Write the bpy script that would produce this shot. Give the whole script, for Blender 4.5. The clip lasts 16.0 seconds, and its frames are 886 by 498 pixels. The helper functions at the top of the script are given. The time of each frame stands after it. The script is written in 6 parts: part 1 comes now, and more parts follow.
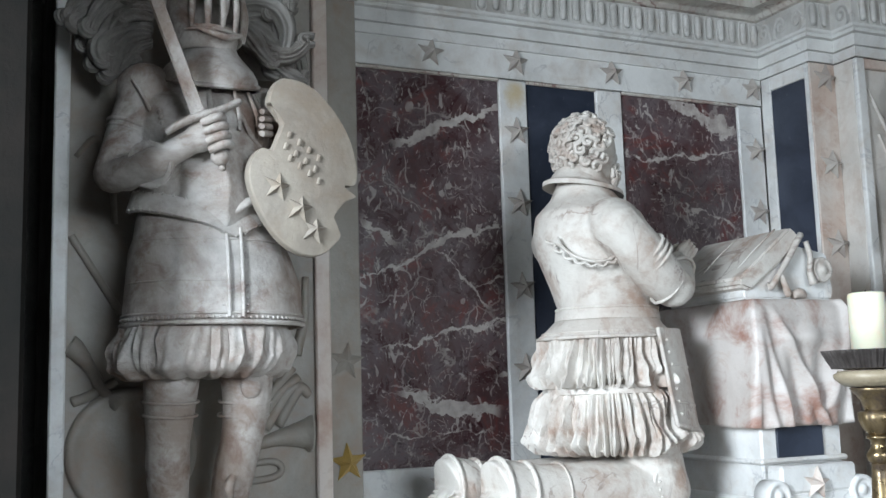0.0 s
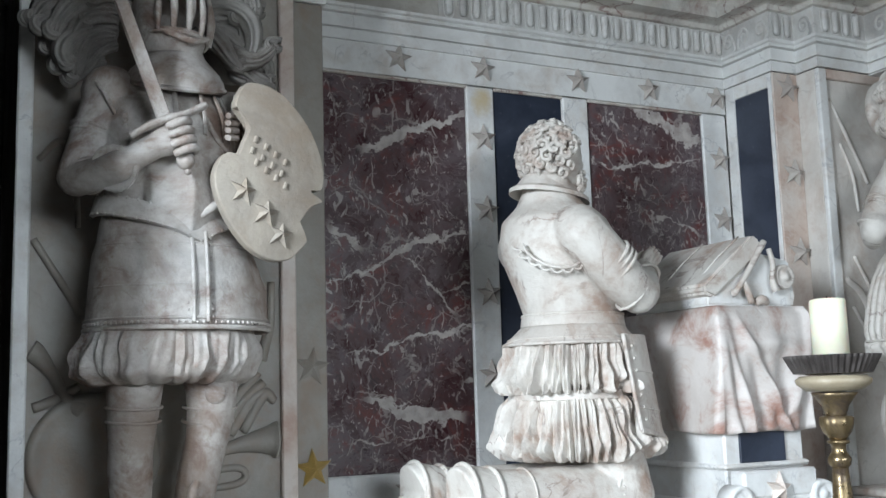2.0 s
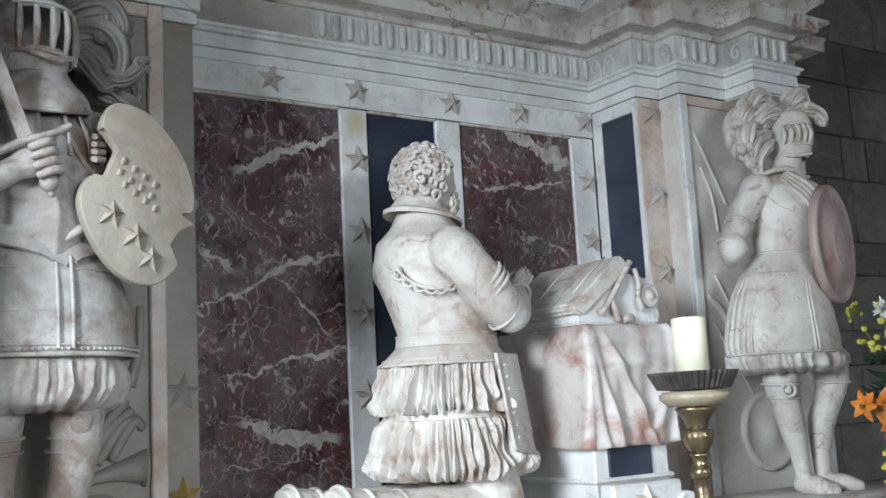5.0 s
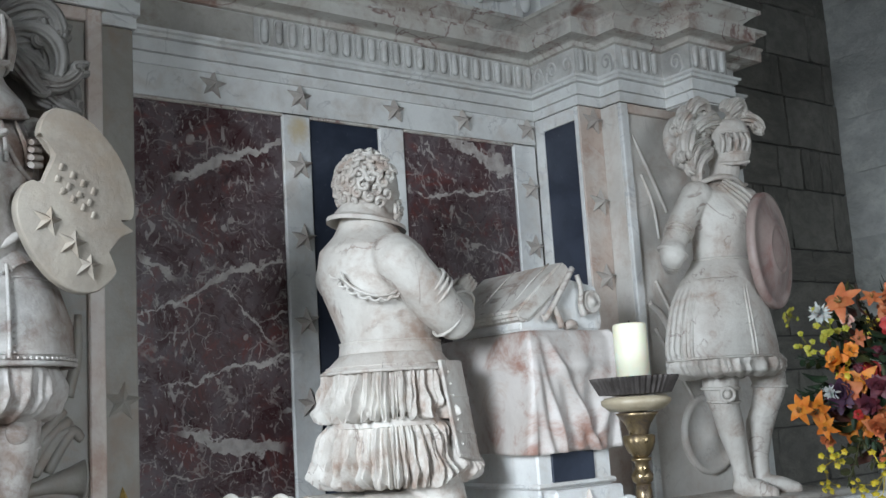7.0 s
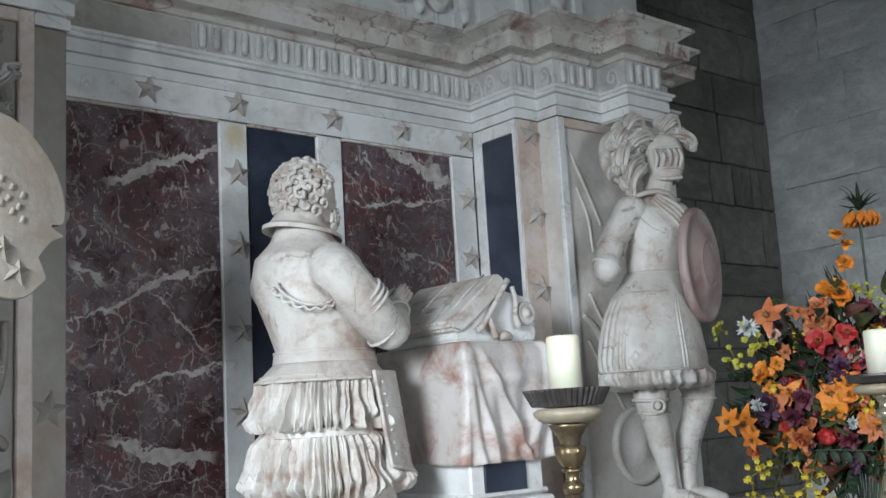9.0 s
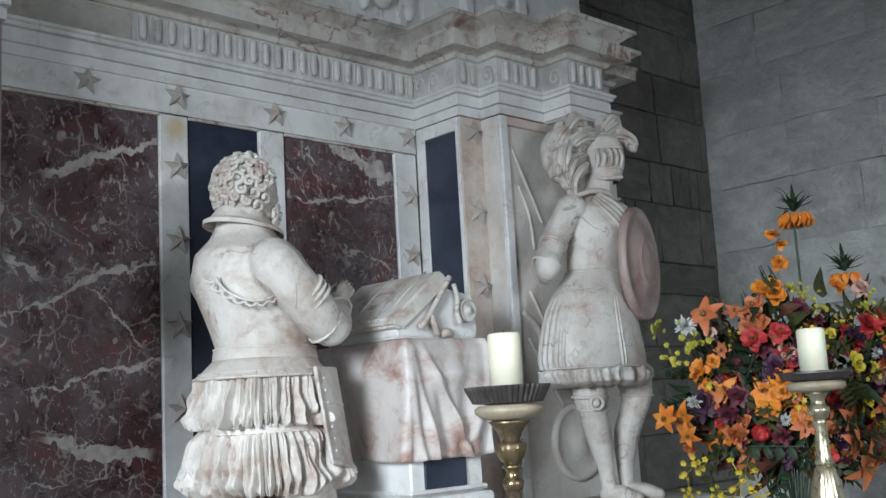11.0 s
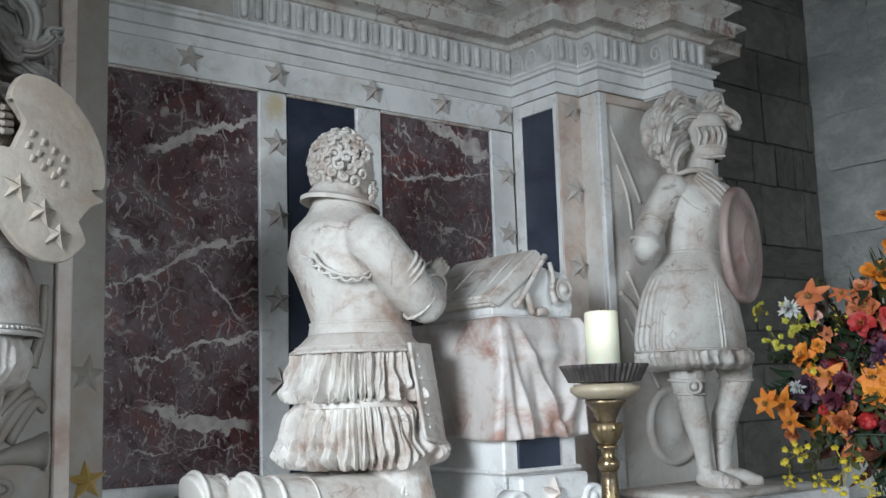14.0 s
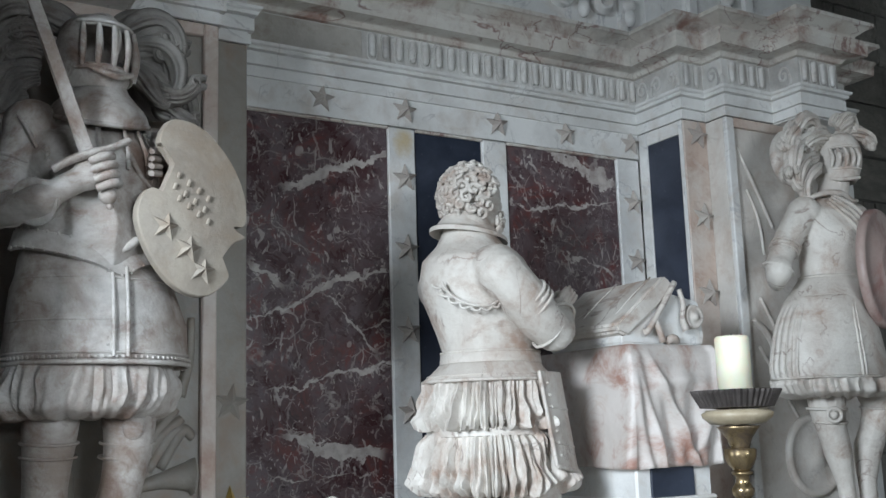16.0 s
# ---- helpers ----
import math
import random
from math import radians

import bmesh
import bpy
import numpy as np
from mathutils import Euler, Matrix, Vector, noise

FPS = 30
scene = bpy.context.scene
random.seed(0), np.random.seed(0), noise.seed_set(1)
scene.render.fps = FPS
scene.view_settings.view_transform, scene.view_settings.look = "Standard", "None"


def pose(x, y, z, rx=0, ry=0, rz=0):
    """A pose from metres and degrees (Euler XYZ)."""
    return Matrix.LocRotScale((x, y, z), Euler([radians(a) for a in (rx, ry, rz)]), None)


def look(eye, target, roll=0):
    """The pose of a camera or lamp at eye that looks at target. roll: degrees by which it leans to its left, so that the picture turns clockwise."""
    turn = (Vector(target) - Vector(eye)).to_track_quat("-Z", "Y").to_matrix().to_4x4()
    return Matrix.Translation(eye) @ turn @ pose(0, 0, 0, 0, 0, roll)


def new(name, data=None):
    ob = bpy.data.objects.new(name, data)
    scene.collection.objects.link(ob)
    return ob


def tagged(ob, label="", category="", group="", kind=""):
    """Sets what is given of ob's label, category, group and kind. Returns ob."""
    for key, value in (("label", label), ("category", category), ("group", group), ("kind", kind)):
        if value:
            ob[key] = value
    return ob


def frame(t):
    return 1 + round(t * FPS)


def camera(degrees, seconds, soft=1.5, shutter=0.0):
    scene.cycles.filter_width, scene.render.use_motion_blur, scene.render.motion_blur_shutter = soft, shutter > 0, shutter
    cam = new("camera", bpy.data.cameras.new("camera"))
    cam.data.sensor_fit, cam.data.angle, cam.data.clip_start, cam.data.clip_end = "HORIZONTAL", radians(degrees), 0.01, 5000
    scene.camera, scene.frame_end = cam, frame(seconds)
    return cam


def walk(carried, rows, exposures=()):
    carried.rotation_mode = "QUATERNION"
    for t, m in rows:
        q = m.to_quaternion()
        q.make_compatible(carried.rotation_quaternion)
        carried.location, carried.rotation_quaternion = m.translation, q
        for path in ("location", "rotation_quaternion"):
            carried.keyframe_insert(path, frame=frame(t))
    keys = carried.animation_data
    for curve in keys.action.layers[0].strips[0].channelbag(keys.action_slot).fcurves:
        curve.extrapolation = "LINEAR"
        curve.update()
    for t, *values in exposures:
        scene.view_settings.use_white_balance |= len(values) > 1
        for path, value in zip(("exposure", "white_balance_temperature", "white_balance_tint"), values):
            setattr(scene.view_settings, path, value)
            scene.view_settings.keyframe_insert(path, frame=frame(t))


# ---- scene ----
cam = camera(45.8, 16.0, soft=1.5)
PATH = [
    (0, (-0.231, -0.563, 1.575), (0.599, 1.237, 1.841), -1.7),
    (0.5, (-0.234, -0.556, 1.57), (0.603, 1.244, 1.814), -1.3),
    (1, (-0.229, -0.558, 1.567), (0.618, 1.236, 1.813), -1.5),
    (1.5, (-0.23, -0.564, 1.568), (0.631, 1.222, 1.829), -1.6),
    (2, (-0.232, -0.564, 1.571), (0.655, 1.206, 1.848), -1.7),
    (2.5, (-0.234, -0.565, 1.573), (0.678, 1.191, 1.86), -1.8),
    (3, (-0.234, -0.578, 1.576), (0.727, 1.148, 1.89), -1.7),
    (3.5, (-0.236, -0.576, 1.576), (0.763, 1.126, 1.894), -1.9),
    (4, (-0.238, -0.575, 1.579), (0.799, 1.104, 1.902), -2.3),
    (4.5, (-0.236, -0.58, 1.576), (0.833, 1.082, 1.888), -2.7),
    (7, (-0.236, -0.583, 1.576), (0.943, 1.003, 1.887), -3.6),
    (7.5, (-0.236, -0.587, 1.58), (0.983, 0.967, 1.892), -3.4),
    (8, (-0.239, -0.591, 1.58), (1.019, 0.931, 1.9), -3.1),
    (8.5, (-0.239, -0.587, 1.578), (1.029, 0.925, 1.905), -3.2),
    (9, (-0.239, -0.59, 1.579), (1.034, 0.919, 1.9), -3.3),
    (9.5, (-0.24, -0.594, 1.578), (1.059, 0.892, 1.898), -3.2),
    (10, (-0.242, -0.593, 1.579), (1.089, 0.865, 1.897), -3.1),
    (10.2, (-0.248, -0.596, 1.581), (1.098, 0.849, 1.901), -3.2),
    (12.5, (-0.235, -0.58, 1.573), (1.126, 0.857, 1.862), -3.1),
    (13, (-0.235, -0.582, 1.573), (1.107, 0.874, 1.859), -2.7),
    (13.5, (-0.237, -0.578, 1.569), (1.051, 0.927, 1.846), -2.3),
    (14, (-0.231, -0.568, 1.57), (0.992, 0.99, 1.851), -1.8),
    (14.5, (-0.243, -0.575, 1.561), (0.881, 1.049, 1.876), -1.1),
    (15, (-0.246, -0.589, 1.562), (0.838, 1.064, 1.869), -1.6),
    (15.5, (-0.255, -0.605, 1.558), (0.803, 1.062, 1.88), -2.0),
    (16, (-0.264, -0.613, 1.555), (0.754, 1.072, 1.903), -1.8),
]
walk(cam, [(t, look(eye, target, roll)) for t, eye, target, roll in PATH], [(0, 0.10), (4.5, 0.12), (7.0, -0.10), (10.0, -0.06), (13.5, -0.12), (16, -0.12)])

# ---- light ----
world = bpy.data.worlds.new("world")
scene.world = world
world.use_nodes = True
wn = world.node_tree.nodes
sky = wn.new("ShaderNodeTexSky")
sky.sky_type, sky.sun_disc = "NISHITA", False
sky.sun_elevation, sky.sun_rotation = radians(40), radians(200)
wn["Background"].inputs["Strength"].default_value = 0.06
world.node_tree.links.new(sky.outputs[0], wn["Background"].inputs["Color"])


def window_light(name, eye, target, w, h, power, colour):
    d = bpy.data.lights.new(name, "AREA")
    d.shape, d.size, d.size_y, d.energy, d.color = "RECTANGLE", w, h, power, colour
    ob = new(name, d)
    ob.matrix_world = look(eye, target)
    return ob


SKYLIGHT = (0.80, 0.90, 1.0)
window_light("window_light", (-3.95, -0.88, 3.0), (1.9, 2.6, 2.0), 1.5, 2.0, 760, SKYLIGHT)
window_light("window_light", (1.2, -4.1, 3.4), (2.4, 2.6, 1.9), 2.4, 2.6, 430, SKYLIGHT)


# ---- materials ----
def material(name):
    m = bpy.data.materials.new(name)
    m.use_nodes = True
    return m, m.node_tree.nodes, m.node_tree.links, m.node_tree.nodes["Principled BSDF"]


def socket(nt, sock, value):
    if hasattr(value, "is_output"):
        nt.links.new(value, sock)
    else:
        sock.default_value = value


def math_node(nt, op, a, b=0.0, c=0.0, clamp=False):
    n = nt.nodes.new("ShaderNodeMath")
    n.operation, n.use_clamp = op, clamp
    for i, v in enumerate((a, b, c)):
        socket(nt, n.inputs[i], v)
    return n.outputs[0]


def noise_node(nt, vec, scale, detail=4.0, rough=0.55, distort=0.0):
    n = nt.nodes.new("ShaderNodeTexNoise")
    nt.links.new(vec, n.inputs["Vector"])
    for k, v in (("Scale", scale), ("Detail", detail), ("Roughness", rough), ("Distortion", distort)):
        n.inputs[k].default_value = v
    return n.outputs["Fac"]


def span(nt, v, a, b, lo=0.0, hi=1.0):
    n = nt.nodes.new("ShaderNodeMapRange")
    n.interpolation_type = "SMOOTHSTEP"
    socket(nt, n.inputs["Value"], v)
    for k, x in (("From Min", a), ("From Max", b), ("To Min", lo), ("To Max", hi)):
        n.inputs[k].default_value = x
    return n.outputs["Result"]


def blend(nt, fac, a, b):
    n = nt.nodes.new("ShaderNodeMix")
    n.data_type = "RGBA"
    socket(nt, n.inputs[0], fac)
    for i, v in ((6, a), (7, b)):
        socket(nt, n.inputs[i], (*v, 1) if isinstance(v, tuple) else v)
    return n.outputs[2]


def bump(nt, bsdf, height, strength, distance):
    n = nt.nodes.new("ShaderNodeBump")
    n.inputs["Strength"].default_value, n.inputs["Distance"].default_value = strength, distance
    nt.links.new(height, n.inputs["Height"])
    nt.links.new(n.outputs[0], bsdf.inputs["Normal"])


def coords(nt, shift=True):
    tc = nt.nodes.new("ShaderNodeTexCoord").outputs["Object"]
    if not shift:
        return tc
    oi = nt.nodes.new("ShaderNodeObjectInfo")
    v = nt.nodes.new("ShaderNodeVectorMath")
    v.operation = "MULTIPLY_ADD"
    nt.links.new(oi.outputs["Random"], v.inputs[0])
    v.inputs[1].default_value = (31.0, 17.0, 23.0)
    nt.links.new(tc, v.inputs[2])
    return v.outputs[0]


def marble(name, base, cloud, stain, vein, stain_amount=0.5, vein_amount=0.5, rough=0.38, grain=1.0, relief=0.3, grime=0.0):
    """Polished or weathered marble: soft clouds, rusty blotches, thin veins, fine grain, soot in patches."""
    m, nodes, links, bsdf = material(name)
    nt = m.node_tree
    v = coords(nt)
    c1 = noise_node(nt, v, 4.2, 7, 0.65, 0.4)
    col = blend(nt, span(nt, c1, 0.35, 0.68), base, cloud)
    c2 = noise_node(nt, v, 5.6, 8, 0.68, 0.45)
    mask = span(nt, c2, 0.47, 0.72)
    col = blend(nt, math_node(nt, "MULTIPLY", mask, stain_amount), col, stain)
    c4 = noise_node(nt, v, 13.0, 6, 0.65, 0.9)
    mask2 = math_node(nt, "MULTIPLY", span(nt, c4, 0.53, 0.66), span(nt, c1, 0.40, 0.60))
    col = blend(nt, math_node(nt, "MULTIPLY", mask2, stain_amount * 0.8), col, tuple(0.55 * a + 0.45 * b for a, b in zip(stain, cloud)))
    c3 = noise_node(nt, v, 2.3, 5, 0.55, 2.2)
    line = span(nt, math_node(nt, "ABSOLUTE", math_node(nt, "SUBTRACT", c3, 0.5)), 0.0, 0.018, 1.0, 0.0)
    broken = span(nt, noise_node(nt, v, 6.0, 3), 0.45, 0.6)
    col = blend(nt, math_node(nt, "MULTIPLY", math_node(nt, "MULTIPLY", line, broken), vein_amount), col, vein)
    if grime:
        g = span(nt, noise_node(nt, v, 1.3, 8, 0.7, 0.6), 0.5, 0.7)
        col = blend(nt, math_node(nt, "MULTIPLY", g, grime), col, (0.16, 0.15, 0.14))
    fine = noise_node(nt, v, 70 * grain, 4, 0.7)
    col = blend(nt, span(nt, fine, 0.55, 0.8, 0.0, 0.18), col, tuple(0.55 * x for x in cloud))
    links.new(col, bsdf.inputs["Base Color"])
    links.new(span(nt, c2, 0.3, 0.7, rough - 0.08, rough + 0.16), bsdf.inputs["Roughness"])
    bsdf.inputs["Specular IOR Level"].default_value = 0.45
    h = math_node(nt, "ADD", fine, math_node(nt, "MULTIPLY", noise_node(nt, v, 14, 4), 2.0))
    h = math_node(nt, "ADD", h, math_node(nt, "MULTIPLY", noise_node(nt, v, 38, 5, 0.6, 0.5), 1.6))
    bump(nt, bsdf, h, relief, 0.006)
    return m


STATUE = marble("alabaster_statue", (0.64, 0.61, 0.56), (0.50, 0.455, 0.41), (0.34, 0.235, 0.18), (0.27, 0.21, 0.18), 0.95, 0.8, 0.50, relief=0.34)
STATUE_PINK = marble("alabaster_pinkish", (0.60, 0.58, 0.55), (0.31, 0.25, 0.21), (0.17, 0.095, 0.065), (0.24, 0.18, 0.15), 0.95, 0.4, 0.42, relief=0.34, grime=0.5)
WHITE = marble("white_marble", (0.74, 0.74, 0.72), (0.60, 0.60, 0.585), (0.50, 0.42, 0.35), (0.34, 0.34, 0.36), 0.5, 0.5, 0.35, relief=0.15)
GREYISH = marble("grey_white_marble", (0.58, 0.575, 0.55), (0.44, 0.425, 0.40), (0.38, 0.29, 0.23), (0.30, 0.28, 0.27), 0.55, 0.5, 0.42, relief=0.2, grime=0.55)
CORNICE = marble("stained_alabaster", (0.64, 0.62, 0.57), (0.52, 0.475, 0.42), (0.24, 0.115, 0.085), (0.18, 0.08, 0.07), 0.9, 0.8, 0.40, relief=0.2, grime=0.5)
ROSY = marble("rosy_alabaster", (0.60, 0.535, 0.48), (0.53, 0.42, 0.355), (0.36, 0.21, 0.15), (0.62, 0.58, 0.54), 0.7, 0.5, 0.34, relief=0.15)
PALE = marble("pale_rosy_marble", (0.66, 0.63, 0.585), (0.55, 0.51, 0.465), (0.45, 0.34, 0.27), (0.40, 0.36, 0.33), 0.55, 0.4, 0.4, relief=0.2)
# Brownish marble of the left side, darkened to hold the shade there.
TAUPE_SHADE = marble("taupe_marble", (0.31, 0.285, 0.25), (0.24, 0.215, 0.185), (0.27, 0.18, 0.13), (0.24, 0.21, 0.19), 0.6, 0.4, 0.42, relief=0.2, grime=0.4)
# Plume stone: grime, and the deep shade behind the helmet, in one dark colour.
SHADED_SOOTY = marble("soot_blackened_alabaster", (0.25, 0.235, 0.215), (0.13, 0.12, 0.11), (0.09, 0.065, 0.05), (0.3, 0.28, 0.26), 0.8, 0.3, 0.5, relief=0.3, grime=0.5)
# Darker frieze stone: brown grime plus the shadow on the left end.
SHADED_FRIEZE = marble("dull_brown_frieze", (0.45, 0.43, 0.39), (0.35, 0.325, 0.285), (0.22, 0.17, 0.12), (0.3, 0.27, 0.24), 0.7, 0.3, 0.5, relief=0.25, grime=0.5)
TAN_STONE = marble("tan_alabaster", (0.39, 0.345, 0.285), (0.27, 0.23, 0.19), (0.27, 0.20, 0.14), (0.3, 0.26, 0.22), 0.6, 0.3, 0.42, relief=0.25, grime=0.5)
ROSE_DARK = marble("worn_rose_paint", (0.40, 0.31, 0.28), (0.30, 0.21, 0.19), (0.24, 0.10, 0.09), (0.45, 0.40, 0.38), 0.8, 0.4, 0.40, relief=0.25)
GOLDEN = marble("gilded_star_stone", (0.42, 0.28, 0.07), (0.36, 0.24, 0.08), (0.3, 0.22, 0.12), (0.3, 0.2, 0.1), 0.5, 0.2, 0.45)
STARRY = marble("taupe_star_stone", (0.46, 0.43, 0.39), (0.35, 0.31, 0.28), (0.28, 0.2, 0.16), (0.3, 0.26, 0.24), 0.5, 0.2, 0.45)


FRIEZE_STONE = marble("grey_frieze_stone", (0.64, 0.635, 0.61), (0.50, 0.49, 0.465), (0.40, 0.32, 0.26), (0.30, 0.28, 0.27), 0.45, 0.5, 0.45, relief=0.25, grime=0.45)
COURSE = marble("white_course_marble", (0.72, 0.72, 0.70), (0.58, 0.575, 0.555), (0.46, 0.38, 0.31), (0.34, 0.33, 0.33), 0.5, 0.5, 0.36, relief=0.15)


def blotched(m, x, z, rx, rz, colour):
    """A rusty blotch with a ragged edge round one spot of a wall slab."""
    nt = m.node_tree
    bsdf = nt.nodes["Principled BSDF"]
    old = bsdf.inputs["Base Color"].links[0].from_socket
    v = nt.nodes.new("ShaderNodeNewGeometry").outputs["Position"]
    xyz = nt.nodes.new("ShaderNodeSeparateXYZ")
    nt.links.new(v, xyz.inputs[0])
    dx = math_node(nt, "POWER", math_node(nt, "ABSOLUTE", math_node(nt, "DIVIDE", math_node(nt, "SUBTRACT", xyz.outputs["X"], x), rx)), 2.0)
    dz = math_node(nt, "POWER", math_node(nt, "ABSOLUTE", math_node(nt, "DIVIDE", math_node(nt, "SUBTRACT", xyz.outputs["Z"], z), rz)), 2.0)
    d = math_node(nt, "ADD", math_node(nt, "ADD", dx, dz), math_node(nt, "MULTIPLY", noise_node(nt, v, 22, 6, 0.7), 2.4))
    nt.links.new(blend(nt, span(nt, d, 0.9, 2.9, 0.8, 0.0), old, colour), bsdf.inputs["Base Color"])
    return m


STRIP = blotched(marble("stained_white_strip", (0.74, 0.74, 0.72), (0.60, 0.60, 0.585), (0.50, 0.42, 0.35), (0.34, 0.34, 0.36), 0.5, 0.5, 0.35, relief=0.15), 1.80, 2.765, 0.045, 0.06, (0.52, 0.40, 0.20))


def slate():
    m, nodes, links, bsdf = material("blue_black_slate")
    nt = m.node_tree
    v = coords(nt)
    n = noise_node(nt, v, 5, 7, 0.65, 0.5)
    col = blend(nt, span(nt, n, 0.35, 0.7), (0.020, 0.026, 0.042), (0.042, 0.052, 0.078))
    col = blend(nt, span(nt, noise_node(nt, v, 40, 4), 0.62, 0.8, 0, 0.5), col, (0.10, 0.11, 0.13))
    links.new(col, bsdf.inputs["Base Color"])
    links.new(span(nt, n, 0.3, 0.7, 0.3, 0.5), bsdf.inputs["Roughness"])
    bump(nt, bsdf, n, 0.1, 0.003)
    return m


SLATE = slate()


def red_marble():
    """Purple-red brecciated marble; VEINS are the big pale veins: x, z of both ends and half width."""
    veins = [
        (1.10, 2.00, 1.75, 2.245, 0.009), (1.26, 2.517, 1.74, 2.715, 0.017), (1.20, 1.73, 1.77, 1.855, 0.009),
        (1.26, 1.57, 1.69, 1.47, 0.020), (1.42, 2.11, 1.67, 1.88, 0.006), (1.14, 2.25, 1.28, 2.13, 0.012),
        (1.60, 1.963, 1.76, 2.005, 0.007), (1.68, 1.60, 1.78, 1.62, 0.013), (1.20, 1.40, 1.66, 1.42, 0.005),
        (2.53, 2.85, 2.97, 2.68, 0.030), (2.36, 2.53, 2.95, 2.61, 0.008), (2.60, 2.35, 2.92, 2.25, 0.009),
    ]
    m, nodes, links, bsdf = material("purple_red_marble")
    nt = m.node_tree
    tc = coords(nt, False)
    xyz = nodes.new("ShaderNodeSeparateXYZ")
    links.new(tc, xyz.inputs[0])
    x, z = xyz.outputs["X"], xyz.outputs["Z"]
    big = noise_node(nt, tc, 2.6, 6, 0.65, 0.9)
    col = blend(nt, span(nt, big, 0.38, 0.62), (0.066, 0.030, 0.032), (0.122, 0.095, 0.100))
    red = noise_node(nt, tc, 5.5, 6, 0.7, 1.2)
    col = blend(nt, span(nt, red, 0.50, 0.68, 0, 0.85), col, (0.145, 0.034, 0.029))
    col = blend(nt, span(nt, noise_node(nt, tc, 30, 5, 0.7), 0.5, 0.75, 0, 0.6), col, (0.13, 0.11, 0.11))
    col = blend(nt, span(nt, noise_node(nt, tc, 17, 5, 0.7, 1.0), 0.56, 0.7, 0, 0.75), col, (0.022, 0.015, 0.018))
    wob = math_node(nt, "MULTIPLY", math_node(nt, "SUBTRACT", noise_node(nt, tc, 7, 5, 0.6), 0.5), 0.16)
    thick = span(nt, noise_node(nt, tc, 9, 5, 0.7), 0.33, 0.68, 0.10, 1.7)
    total = None
    for x0, z0, x1, z1, w in veins:
        length = math.hypot(x1 - x0, z1 - z0)
        ux, uz = (x1 - x0) / length, (z1 - z0) / length
        dx, dz = math_node(nt, "SUBTRACT", x, (x0 + x1) / 2), math_node(nt, "SUBTRACT", z, (z0 + z1) / 2)
        along = math_node(nt, "ADD", math_node(nt, "MULTIPLY", dx, ux), math_node(nt, "MULTIPLY", dz, uz))
        across = math_node(nt, "ADD", math_node(nt, "SUBTRACT", math_node(nt, "MULTIPLY", dz, ux), math_node(nt, "MULTIPLY", dx, uz)), wob)
        edge = math_node(nt, "SUBTRACT", math_node(nt, "MULTIPLY", thick, w), math_node(nt, "ABSOLUTE", across))
        mask = math_node(nt, "MULTIPLY", span(nt, edge, -0.0015, 0.003), span(nt, math_node(nt, "ABSOLUTE", along), length / 2 - 0.05, length / 2 + 0.02, 1, 0))
        total = mask if total is None else math_node(nt, "MAXIMUM", total, mask)
    wander = nodes.new("ShaderNodeTexNoise")
    links.new(tc, wander.inputs["Vector"])
    wander.inputs["Scale"].default_value, wander.inputs["Detail"].default_value = 9.0, 5.0
    warped = nodes.new("ShaderNodeVectorMath")
    warped.operation = "MULTIPLY_ADD"
    links.new(wander.outputs["Color"], warped.inputs[0])
    warped.inputs[1].default_value = (0.11, 0.11, 0.16)
    links.new(tc, warped.inputs[2])
    for scale, width, lo, hi in ((5.0, 0.022, 0.46, 0.58), (11.0, 0.035, 0.50, 0.60), (21.0, 0.05, 0.53, 0.62)):
        cells = nodes.new("ShaderNodeTexVoronoi")
        cells.feature = "DISTANCE_TO_EDGE"
        links.new(warped.outputs[0], cells.inputs["Vector"])
        cells.inputs["Scale"].default_value = scale
        line = span(nt, cells.outputs["Distance"], width * 0.35, width, 1, 0)
        gate = span(nt, noise_node(nt, tc, scale * 1.1, 4, 0.6), lo, hi)
        total = math_node(nt, "MAXIMUM", total, math_node(nt, "MULTIPLY", math_node(nt, "MULTIPLY", line, gate), 0.45))
    squash = nodes.new("ShaderNodeVectorMath")
    squash.operation = "MULTIPLY"
    links.new(tc, squash.inputs[0])
    squash.inputs[1].default_value = (1.0, 1.0, 0.55)
    for scale, lo in ((18.0, 0.64), (34.0, 0.64)):
        fleck = noise_node(nt, squash.outputs[0], scale, 2.5, 0.5, 1.4)
        total = math_node(nt, "MAXIMUM", total, span(nt, fleck, lo, lo + 0.04, 0, 0.68))
    pale = blend(nt, span(nt, noise_node(nt, tc, 25, 4), 0.35, 0.7), (0.48, 0.44, 0.41), (0.33, 0.29, 0.27))
    col = blend(nt, total, col, pale)
    links.new(col, bsdf.inputs["Base Color"])
    links.new(span(nt, red, 0.3, 0.7, 0.22, 0.4), bsdf.inputs["Roughness"])
    bump(nt, bsdf, noise_node(nt, tc, 40, 4), 0.12, 0.002)
    return m


RED = red_marble()


